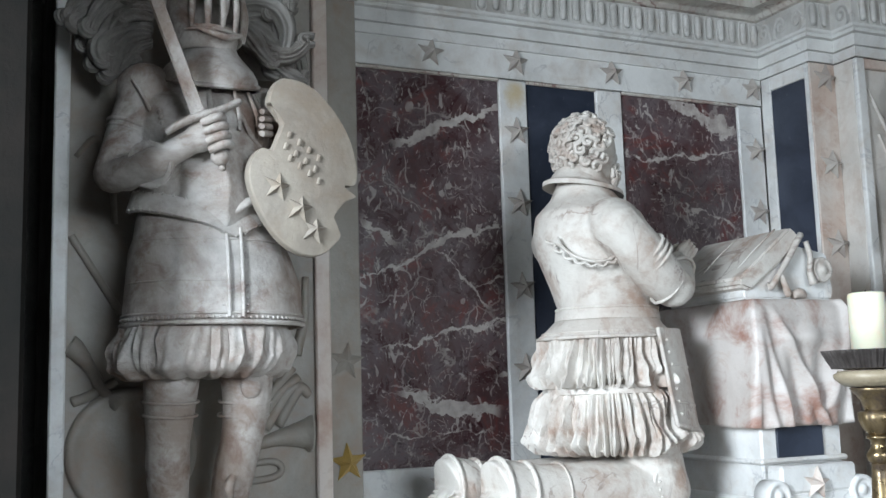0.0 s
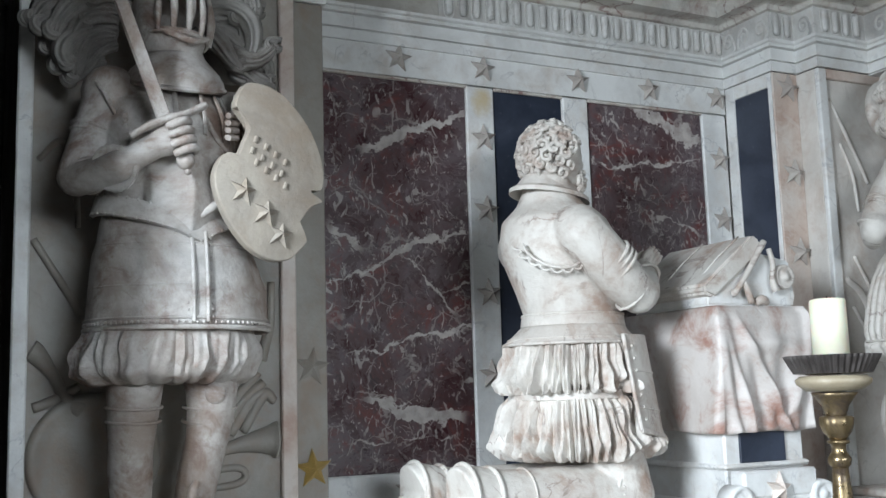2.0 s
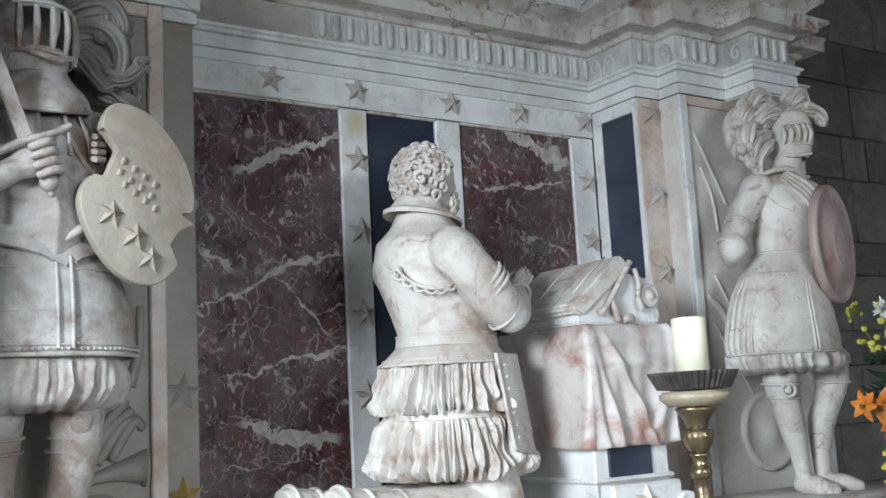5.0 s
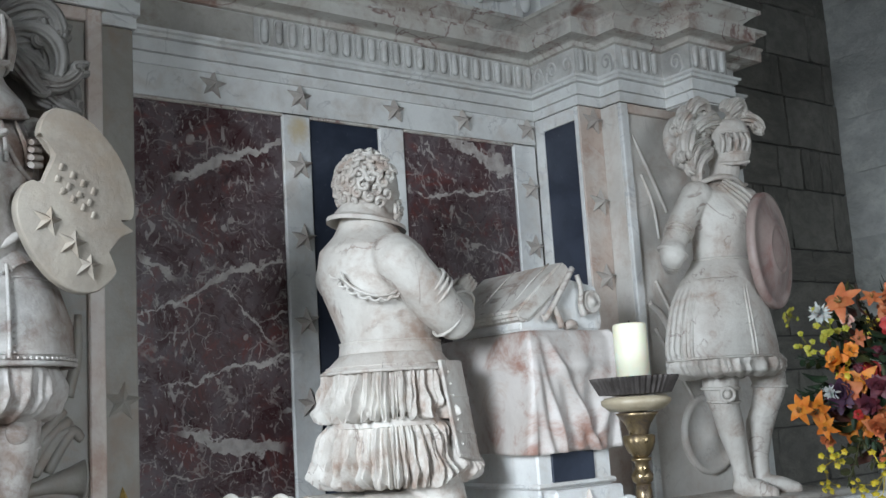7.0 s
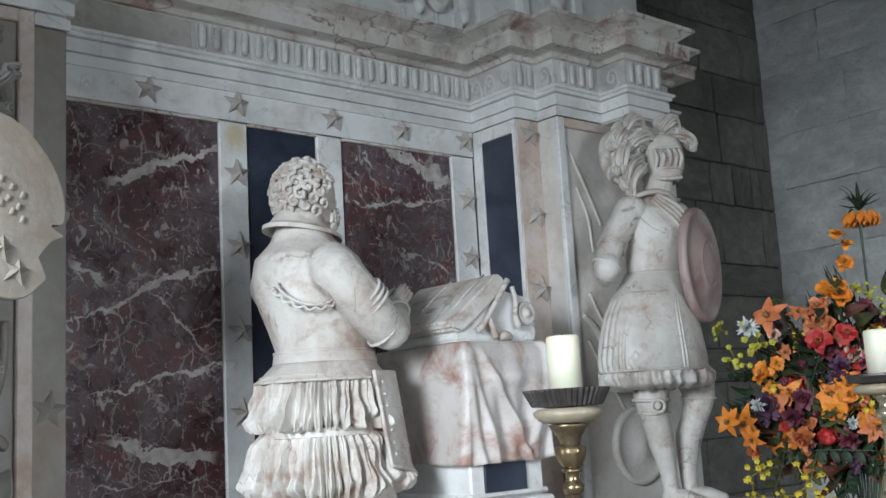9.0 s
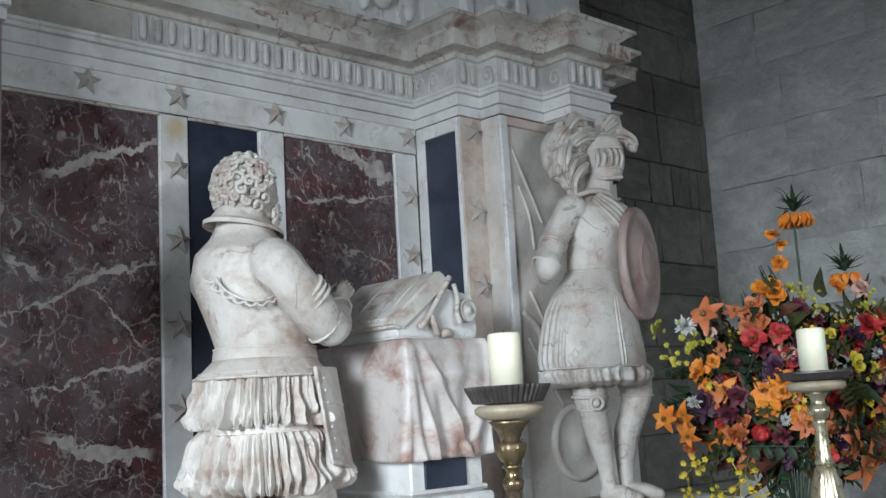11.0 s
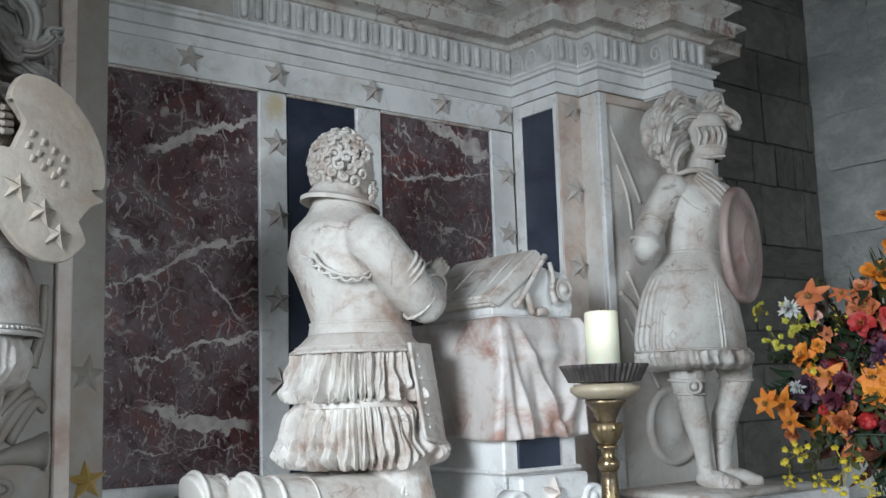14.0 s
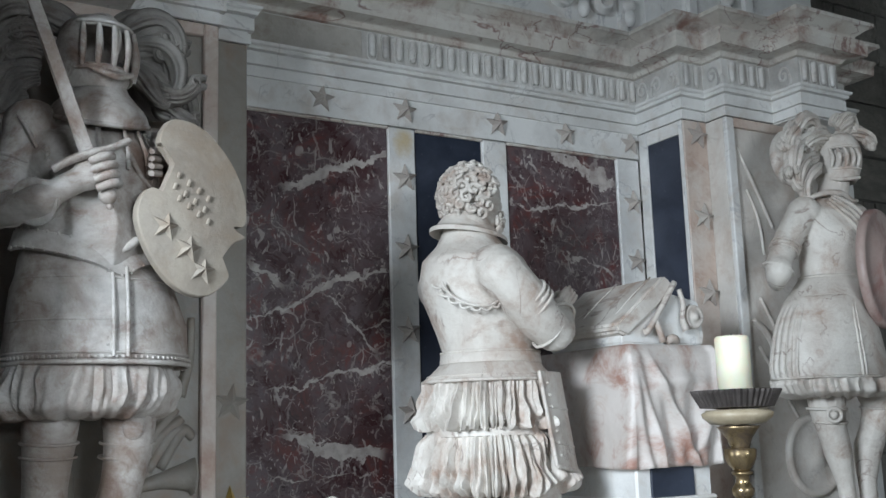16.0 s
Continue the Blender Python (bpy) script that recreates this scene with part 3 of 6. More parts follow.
def curl(bm, at, size, axis_turn, tilt, ridge=8, turns=1.25):
    """A feather or lock of hair rolled into a curl."""
    m = pose(*at, tilt, 0, axis_turn)
    knots = []
    for i in range(9):
        t = i / 8
        a = math.pi * (0.3 + turns * 1.5 * t)
        r = size * (1.0 - 0.72 * t)
        p = m @ Vector((r * math.cos(a), size * 0.25 * t, r * math.sin(a)))
        knots.append((*p, size * (0.40 + 0.34 * math.sin(math.pi * min(0.15 + t * 0.8, 1)))))
    tube(bm, knots, 4 * ridge if ridge else 8, 18, 0.85, ridge, 0.34)


def raised_star(bm, m, r=0.03, h=0.012):
    top = bm.verts.new(m @ Vector((0, -h, 0)))
    rim = []
    for i in range(10):
        q = r if i % 2 == 0 else r * 0.4
        rim.append(bm.verts.new(m @ Vector((q * math.sin(math.pi * i / 5), 0.002, q * math.cos(math.pi * i / 5)))))
    for i in range(10):
        bm.faces.new((rim[i], rim[(i + 1) % 10], top))


def sculpture(name, soft, crisp, mat, voxel, smooth_times, label, category="statue", black=None, black_mat=None):
    """Melt the soft forms into one skin, add the crisp carving, and make one mesh of both."""
    bmesh.ops.recalc_face_normals(soft, faces=soft.faces)
    me = bpy.data.meshes.new(name)
    soft.to_mesh(me)
    soft.free()
    tmp = new(name, me)
    r = tmp.modifiers.new("skin", "REMESH")
    r.mode, r.voxel_size = "VOXEL", voxel
    s = tmp.modifiers.new("soften", "SMOOTH")
    s.iterations, s.factor = smooth_times, 0.5
    skin = bpy.data.meshes.new_from_object(tmp.evaluated_get(bpy.context.evaluated_depsgraph_get()))
    bpy.data.objects.remove(tmp)
    bmesh.ops.recalc_face_normals(crisp, faces=crisp.faces)
    sharp = [e for e in crisp.edges if len(e.link_faces) == 2 and e.calc_face_angle(0) > radians(50)]
    bmesh.ops.split_edges(crisp, edges=sharp)
    crisp.from_mesh(skin)
    if black:
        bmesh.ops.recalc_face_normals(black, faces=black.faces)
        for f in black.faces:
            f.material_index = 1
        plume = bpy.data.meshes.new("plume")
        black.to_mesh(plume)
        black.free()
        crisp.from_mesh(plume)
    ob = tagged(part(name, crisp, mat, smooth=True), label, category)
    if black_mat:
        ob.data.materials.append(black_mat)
    return ob


def helmet(bm, rows, a0, a1, z0, z1, n=60):
    """A hollow helmet skinned from rows (x, y, z, rx, ry), open between the angles a0, a1 and the heights z0, z1."""
    rows = smooth_line(rows, 24)
    for scale in (1.0, 0.93):
        vs = []
        for x, y, z, rx, ry in rows:
            vs.append([bm.verts.new((x + rx * scale * math.cos(2 * math.pi * i / n), y + ry * scale * math.sin(2 * math.pi * i / n), z)) for i in range(n)])
        for r in range(len(rows) - 1):
            zc = (rows[r][2] + rows[r + 1][2]) / 2
            for i in range(n):
                ang = 360 * (i + 0.5) / n
                if z0 < zc < z1 and (a0 < ang < a1 or a0 < ang + 360 < a1):
                    continue
                bm.faces.new((vs[r][i], vs[r][(i + 1) % n], vs[r + 1][(i + 1) % n], vs[r + 1][i]))


flutes()


# ---- the standing knight with sword and broken shield ----
def feather(bm, x, z, heading, length, bend, r, y, dy=0.0, ridge=9):
    """A thick carved ostrich plume: three grooved rolls side by side that swell, arch over and end in curls."""
    n = 9
    for k, (off, reach, more, fat) in enumerate(((-0.55, 0.86, 30, 0.66), (0.0, 1.0, 0, 0.74), (0.55, 0.92, -25, 0.62))):
        a = radians(heading + 90)
        knots, px, pz = [], x + off * r * math.cos(a), z + off * r * math.sin(a)
        for i in range(n + 1):
            t = i / n
            w = fat * r * (0.50 + 0.60 * math.sin(math.pi * min(1.0, 0.10 + 0.80 * t)) + 0.10 * math.sin(9 * t + 2.1 * k + heading))
            knots.append((px, y + dy * t - (0.35 if k == 1 else 0.1) * r * (1 + math.sin(math.pi * t)), pz, w))
            a = radians(heading + (bend + more) * t ** 1.5 + 16 * math.sin(5 * t + k + x * 40))
            px, pz = px + reach * length / n * math.cos(a), pz + reach * length / n * math.sin(a)
        tube(bm, knots, 4 * ridge, 22, 0.85, ridge, 0.34)
        tip = knots[-1]
        curl(bm, (tip[0], tip[1] - 0.3 * r, tip[2]), 0.50 * r, heading % 60 - 30, heading % 40 - 20, 7, 1.1)


def plumes(bm, rows, seed):
    """Rows of x, z, heading, length, bend, thickness, y."""
    rng = random.Random(seed)
    for x, z, heading, length, bend, r, y in rows:
        feather(bm, x, z, heading, length, bend, r, y, rng.uniform(-0.03, 0.01), rng.choice((7, 8, 9, 11)))


def visor_bars(bm, c, r, turn, z0, z1, count, step=22):
    for i in range(count):
        a = radians(turn + (i - (count - 1) / 2) * step)
        x, y = c[0] + r * math.sin(a), c[1] - r * math.cos(a)
        tube(bm, [(x, y + 0.006, z0, 0.007), (x + 0.004 * math.sin(a), y - 0.010, (z0 + z1) / 2, 0.0108), (x, y + 0.004, z1, 0.007)], 8, 8)


def sword_knight():
    s, c, black = bmesh.new(), bmesh.new(), bmesh.new()
    Y = 2.40
    # legs and boots
    limb(s, (0.305, Y, 1.72, 0.085), (0.295, Y - 0.01, 1.58, 0.073), (0.290, Y, 1.45, 0.060), (0.292, Y + 0.01, 1.38, 0.060), (0.300, Y + 0.01, 1.20, 0.044))
    limb(s, (0.500, Y, 1.72, 0.085), (0.505, Y - 0.02, 1.58, 0.070), (0.488, Y - 0.02, 1.45, 0.058), (0.470, Y, 1.36, 0.058), (0.445, Y, 1.20, 0.044))
    for x, dx in ((0.30, -0.05), (0.445, 0.07)):
        limb(s, (x, Y + 0.02, 1.175, 0.040), (x + dx * 0.5, Y - 0.07, 1.165, 0.042), (x + dx, Y - 0.17, 1.150, 0.028))
    for x, z, r in ((0.295, 1.565, 0.079), (0.294, 1.528, 0.076), (0.503, 1.560, 0.077), (0.497, 1.522, 0.074)):
        ring_band(c, (x, Y - 0.01, z), r * 0.935, r * 0.935, 0.0045, (6, 0, 0))
    egg(c, (0.50, Y - 0.085, 1.60), (0.03, 0.012, 0.035))
    tube(c, [(0.455, Y - 0.065, 1.36, 0.010), (0.44, Y - 0.072, 1.33, 0.014), (0.45, Y - 0.06, 1.30, 0.008)], 8, 6)
    # plinth underfoot
    box(0.12, 0.62, 2.19, 2.62, LEDGE, LEDGE + 0.03, 0.008, c)
    # trunk
    drum(s, [(0.39, Y + 0.01, 1.98, 0.15, 0.10), (0.385, Y, 2.08, 0.165, 0.115), (0.385, Y - 0.015, 2.20, 0.185, 0.135), (0.385, Y - 0.015, 2.30, 0.200, 0.145), (0.385, Y, 2.40, 0.195, 0.120), (0.39, Y + 0.01, 2.46, 0.13, 0.09), (0.395, Y + 0.01, 2.50, 0.07, 0.07)], 40)
    egg(s, (0.222, Y, 2.438), (0.080, 0.080, 0.080))
    egg(s, (0.560, Y, 2.405), (0.070, 0.080, 0.072))
    limb(s, (0.40, Y + 0.01, 2.48, 0.075), (0.40, Y + 0.005, 2.58, 0.070))
    # right arm, bent to the breast
    limb(s, (0.205, Y - 0.01, 2.40, 0.064), (0.170, Y - 0.02, 2.29, 0.060), (0.135, Y - 0.02, 2.19, 0.054))
    limb(s, (0.130, Y - 0.03, 2.182, 0.046), (0.180, Y - 0.12, 2.182, 0.045), (0.225, Y - 0.18, 2.195, 0.044))
    limb(s, (0.225, Y - 0.18, 2.197, 0.036), (0.300, Y - 0.205, 2.242, 0.034))
    egg(s, (0.340, Y - 0.210, 2.266), (0.058, 0.034, 0.042), (0, -30, 0))
    for i in range(4):
        z, x = 2.306 - 0.024 * i, 0.352 + 0.007 * i
        tube(c, [(x - 0.022, Y - 0.240, z - 0.012, 0.010), (x + 0.010, Y - 0.252, z + 0.002, 0.0125), (x + 0.036, Y - 0.238, z + 0.010, 0.0115), (x + 0.040, Y - 0.215, z + 0.004, 0.008)], 8, 8)
    ring_band(c, (0.212, Y - 0.170, 2.190), 0.048, 0.048, 0.009, (0, 70, 52), flat=1.8, scallop=9, amp=0.07)
    ring_band(c, (0.228, Y - 0.185, 2.198), 0.043, 0.043, 0.006, (0, 70, 52))
    ring_band(c, (0.180, Y - 0.015, 2.325), 0.062, 0.062, 0.006, (0, 18, 0))
    ring_band(c, (0.175, Y - 0.015, 2.308), 0.061, 0.061, 0.004, (0, 18, 0))
    ring_band(c, (0.160, Y - 0.085, 2.182), 0.047, 0.047, 0.0045, (0, 75, 55))
    # breast plate coming to a keel in front
    rings = []
    for z, l, f, r in ((2.03, 0.26, 0.165, 0.53), (2.10, 0.245, 0.185, 0.545), (2.20, 0.225, 0.196, 0.56), (2.30, 0.22, 0.178, 0.57), (2.38, 0.23, 0.145, 0.565), (2.44, 0.27, 0.10, 0.53)):
        k = 0.416
        rings.append([(l, Y, z), ((l + k) / 2 - 0.015, Y - f * 0.78, z), (k, Y - f, z), ((r + k) / 2 + 0.015, Y - f * 0.76, z), (r, Y, z), (k, Y + 0.08, z)])
    grid_surface(s, rings)
    # left arm behind the shield
    limb(s, (0.570, Y, 2.38, 0.066), (0.605, Y - 0.01, 2.28, 0.060), (0.600, Y - 0.05, 2.20, 0.056), (0.56, Y - 0.16, 2.22, 0.045))
    for i in range(4):
        tube(c, [(0.545, Y - 0.150, 2.365 - 0.021 * i, 0.009), (0.515, Y - 0.165, 2.362 - 0.021 * i, 0.010), (0.510, Y - 0.185, 2.355 - 0.021 * i, 0.008)], 8, 6)
    # breast ornament, gorget and edges
    ring_band(c, (0.402, Y - 0.014, 2.476), 0.135, 0.152, 0.009, (19.5, 0, 0), flat=0.8)
    rings = []
    for f, r in ((0.0, 0.078), (0.2, 0.088), (0.4, 0.106), (0.62, 0.127), (0.82, 0.138), (0.97, 0.141), (1.0, 0.136)):
        ring = []
        for i in range(48):
            a = 2 * math.pi * i / 48
            ring.append((0.402 + 0.98 * r * math.cos(a), Y - 0.012 * f + 1.06 * r * math.sin(a), 2.578 - f * (0.098 - 0.050 * math.sin(a)) - (0.012 if f == 1.0 else 0)))
        rings.append(ring)
    grid_surface(c, rings, caps=False)
    for i in range(15):
        a = radians(190 + 160 * i / 14)
        egg(c, (0.402 + 0.128 * math.cos(a), Y - 0.012 + 0.138 * math.sin(a), 2.486 + 0.048 * math.sin(a)), (0.007,) * 3, seg=8)
    for dx in (-0.026, 0.046):
        tube(c, [(0.40 + dx, Y - 0.125, 2.43, 0.006), (0.40 + dx * 1.1, Y - 0.160, 2.36, 0.007), (0.40 + dx * 1.1, Y - 0.170, 2.30, 0.006)], 8, 8, 0.6)
    for k in range(4):
        x = 0.50 + 0.024 * k
        tube(c, [(x - 0.01, Y - 0.105 + 0.02 * k, 2.43, 0.004), (x + 0.012, Y - 0.132 + 0.024 * k, 2.34, 0.007), (x + 0.002, Y - 0.130 + 0.024 * k, 2.26, 0.004)], 6, 8)
    tube(c, [(0.455, Y - 0.158, 2.35, 0.007), (0.49, Y - 0.148, 2.29, 0.008), (0.545, Y - 0.110, 2.25, 0.006)], 8, 8)
    ring_band(c, (0.205, Y, 2.395), 0.080, 0.086, 0.006, (0, 62, 0))
    for i in range(7):
        egg(c, (0.245 + 0.003 * i, Y - 0.098 - 0.006 * i, 2.355 - 0.018 * i), (0.008, 0.008, 0.009), seg=8)
    # sash round the waist, pointed in front
    lines = []
    for f in (0.0, 0.06, 0.5, 0.94, 1.0):
        line = []
        for i in range(41):
            a = radians(176 + 190 * i / 40)
            k = 0.012 if 0 < f < 1 else 0.0
            x, y = 0.385 + (0.186 + 0.016 * f + k) * math.cos(a), Y - 0.004 + (0.136 + 0.018 * f + k) * math.sin(a)
            slope = 0.26 * (x - 0.2) if x < 0.44 else 0.0624 - 0.34 * (x - 0.44)
            line.append((x, y, 2.140 - 0.062 * f - slope - 0.014 * f * math.exp(-((x - 0.44) / 0.05) ** 2)))
        lines.append(line)
    grid_surface(c, lines, closed=False)
    for f in (1, 3):
        for q in lines[f][3:38:2]:
            egg(c, q, (0.0045,) * 3, seg=6)
    drum(s, [(0.385, Y, 2.00, 0.195, 0.145), (0.385, Y, 2.06, 0.188, 0.138), (0.385, Y, 2.12, 0.172, 0.122)], 40)
    tube(c, [(0.44, Y - 0.155, 2.075, 0.010), (0.49, Y - 0.160, 2.110, 0.013), (0.55, Y - 0.13, 2.135, 0.010)], 8, 8)
    # skirted doublet: two halves meeting in a studded seam
    rows = [(0.395, Y, 2.06, 0.188, 0.140), (0.405, Y, 1.98, 0.225, 0.165), (0.418, Y, 1.88, 0.247, 0.180), (0.417, Y, 1.80, 0.252, 0.186), (0.412, Y, 1.772, 0.252, 0.188), (0.412, Y, 1.765, 0.235, 0.175), (0.412, Y, 1.79, 0.21, 0.15)]
    drum(s, rows[:4] + [(0.417, Y, 1.775, 0.252, 0.186)], 64)
    ring_band(c, (0.417, Y, 1.772), 0.254, 0.190, 0.007, flat=1.0, n=64)
    ring_band(c, (0.417, Y, 1.797), 0.253, 0.188, 0.004, n=64)
    for i in range(46):
        a = radians(182 + 176 * i / 45)
        egg(c, (0.417 + 0.256 * math.cos(a), Y + 0.190 * math.sin(a), 1.785), (0.005,) * 3, seg=6)
    for k in range(3):
        ring_band(c, (0.405 + 0.004 * k, Y, 2.0 - 0.058 * k), 0.216 + 0.0125 * k, 0.158 + 0.0095 * k, 0.0035, a0=185, a1=355, n=50)
    for dx in (-0.020, 0.018):
        tube(c, [(0.437 + dx, Y - 0.155, 2.03, 0.005), (0.437 + dx, Y - 0.182, 1.90, 0.006), (0.437 + dx, Y - 0.190, 1.785, 0.006)], 8, 10)
        for i in range(13):
            z = 2.015 - 0.018 * i
            egg(c, (0.437 + dx * 1.75, Y - 0.150 - 0.16 * (2.03 - z), z), (0.0042,) * 3, seg=6)
    # puffed breeches
    gathered(c, [(0.395, Y, 1.795, 0.215, 0.150, 0.4), (0.392, Y, 1.75, 0.238, 0.172, 0.8), (0.390, Y, 1.70, 0.250, 0.180, 1.0), (0.388, Y, 1.665, 0.246, 0.178, 1.0), (0.388, Y, 1.640, 0.225, 0.160, 1.0), (0.388, Y, 1.628, 0.17, 0.11, 0.8), (0.388, Y, 1.65, 0.08, 0.05, 0.2)], 25, 0.085, 4)
    # helmet turned a little to its left, barred visor
    H = (0.385, Y - 0.005, 2.665)
    helmet(c, [(H[0], H[1], 2.555, 0.082, 0.092), (H[0], H[1], 2.60, 0.100, 0.115), (H[0], H[1], 2.66, 0.107, 0.124), (H[0], H[1], 2.72, 0.102, 0.120), (H[0] - 0.003, H[1] + 0.005, 2.765, 0.078, 0.095), (H[0] - 0.005, H[1] + 0.01, 2.795, 0.012, 0.02)], 235, 365, 2.612, 2.730)
    visor_bars(c, H, 0.114, 27, 2.603, 2.737, 6)
    for z in (2.60, 2.738):
        ring_band(c, (H[0], H[1], z), 0.105, 0.121, 0.006, a0=228, a1=372)
    tube(c, [(0.345, Y - 0.118, 2.60, 0.006), (0.385, Y - 0.130, 2.585, 0.010), (0.43, Y - 0.125, 2.578, 0.010), (0.475, Y - 0.09, 2.60, 0.007)], 8, 10)
    ring_band(c, (H[0], H[1] + 0.01, 2.70), 0.10, 0.115, 0.007, (0, 90, 25), a0=120, a1=300)
    # Masses filling out the plumes; their dark colour holds grime and painted shade.
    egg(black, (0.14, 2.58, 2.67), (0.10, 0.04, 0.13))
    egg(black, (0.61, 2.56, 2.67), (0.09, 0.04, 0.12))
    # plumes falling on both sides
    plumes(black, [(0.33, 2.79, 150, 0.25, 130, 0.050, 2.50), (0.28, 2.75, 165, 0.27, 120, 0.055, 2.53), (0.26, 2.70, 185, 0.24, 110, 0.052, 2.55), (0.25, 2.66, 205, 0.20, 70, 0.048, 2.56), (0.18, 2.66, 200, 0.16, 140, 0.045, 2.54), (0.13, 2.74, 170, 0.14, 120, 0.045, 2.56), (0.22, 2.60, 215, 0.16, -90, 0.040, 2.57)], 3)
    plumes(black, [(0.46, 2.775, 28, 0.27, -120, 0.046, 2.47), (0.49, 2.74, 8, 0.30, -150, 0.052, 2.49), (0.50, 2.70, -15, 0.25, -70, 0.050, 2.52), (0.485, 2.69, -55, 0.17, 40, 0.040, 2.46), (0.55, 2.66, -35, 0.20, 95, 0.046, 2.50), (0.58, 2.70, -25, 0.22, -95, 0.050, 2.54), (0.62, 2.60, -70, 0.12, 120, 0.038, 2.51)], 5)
    # sword held upright
    B = Vector((0.330, Y - 0.222, 2.315))
    T = Vector((0.118, Y - 0.20, 2.90))
    side = Vector((0, -1, 0)).cross(T - B).normalized()
    rings = []
    for f, w in ((0, 0.020), (0.6, 0.019), (0.95, 0.017), (1.0, 0.010)):
        p = B + (T - B) * f
        rings.append([p - side * w, p - side * w * 0.8 + Vector((0, -0.008, 0)), p + side * w * 0.8 + Vector((0, -0.008, 0)), p + side * w, p + Vector((0, 0.009, 0))])
    grid_surface(c, rings)
    tube(c, [(0.243, Y - 0.215, 2.268, 0.013), (0.285, Y - 0.228, 2.295, 0.015), (0.335, Y - 0.232, 2.318, 0.017), (0.385, Y - 0.228, 2.338, 0.014), (0.432, Y - 0.220, 2.364, 0.015), (0.440, Y - 0.218, 2.372, 0.008)], 10, 18, 0.7)
    egg(c, (0.386, Y - 0.215, 2.212), (0.025, 0.025, 0.025))
    egg(c, (0.392, Y - 0.215, 2.182), (0.010, 0.010, 0.009), seg=10)
    tube(c, [(0.335, Y - 0.225, 2.315, 0.012), (0.384, Y - 0.215, 2.22, 0.012)], 8, 4)
    sculpture("statue", s, c, STATUE_PINK, 0.0065, 2, "weathered alabaster statue of a plumed knight holding a sword", black=black, black_mat=SHADED_SOOTY)


def broken_shield():
    """The cartouche shield before the knight, its edges scrolled and broken, with stars and billets in relief."""
    c = bmesh.new()
    rim = [(-0.10, 0.210), (-0.110, 0.172), (-0.088, 0.166), (-0.073, 0.120), (-0.092, 0.070), (-0.121, 0.010), (-0.134, 0.036), (-0.161, 0.016), (-0.176, -0.033), (-0.165, -0.088), (-0.129, -0.157), (-0.073, -0.218), (-0.008, -0.250), (0.050, -0.248), (0.091, -0.215), (0.106, -0.190), (0.078, -0.182), (0.066, -0.160), (0.081, -0.137), (0.112, -0.098), (0.153, -0.077), (0.129, -0.066), (0.114, -0.050), (0.146, -0.044), (0.157, -0.010), (0.148, 0.056), (0.118, 0.129), (0.072, 0.192), (0.030, 0.232), (-0.02, 0.250), (-0.07, 0.246)]
    edge = smooth_line(rim + rim[:1], 124)[:-1]
    m = pose(0.638, 2.185, 2.207, 0, 0, 10)
    bow = lambda x, z: 0.55 * (x * x + z * z)
    plate(c, [(p[0], p[1]) for p in edge], 0.034, m, 0.55)
    bmesh.ops.recalc_face_normals(c, faces=c.faces)
    root = thing("broken_shield", "broken tan alabaster cartouche shield with carved stars before the knight", "shield")
    part("plate", c, TAN_STONE, root)
    for x, z, r in ((-0.097, -0.068, 0.046), (-0.030, -0.122, 0.048), (0.018, -0.178, 0.046)):
        b = bmesh.new()
        raised_star(b, m @ pose(x, bow(x, z) - 0.001, z, 0, 12, 0), r, 0.020)
        bmesh.ops.recalc_face_normals(b, faces=b.faces)
        part("star", b, TAN_STONE, root)
    for j in range(3):
        for i in range(4):
            x, z = -0.062 + 0.029 * i - (0.012 if j == 1 else 0.0), 0.078 - 0.033 * j - 0.019 * i
            b = bmesh.new()
            q = pose(x, bow(x, z) - 0.001, z, 0, 18, 0)
            bmesh.ops.create_cube(b, size=1, matrix=m @ q @ Matrix.Diagonal((0.009, 0.011, 0.020, 1)))
            bmesh.ops.bevel(b, geom=b.edges[:], offset=0.002, segments=1, affect="EDGES")
            part("billet", b, TAN_STONE, root)


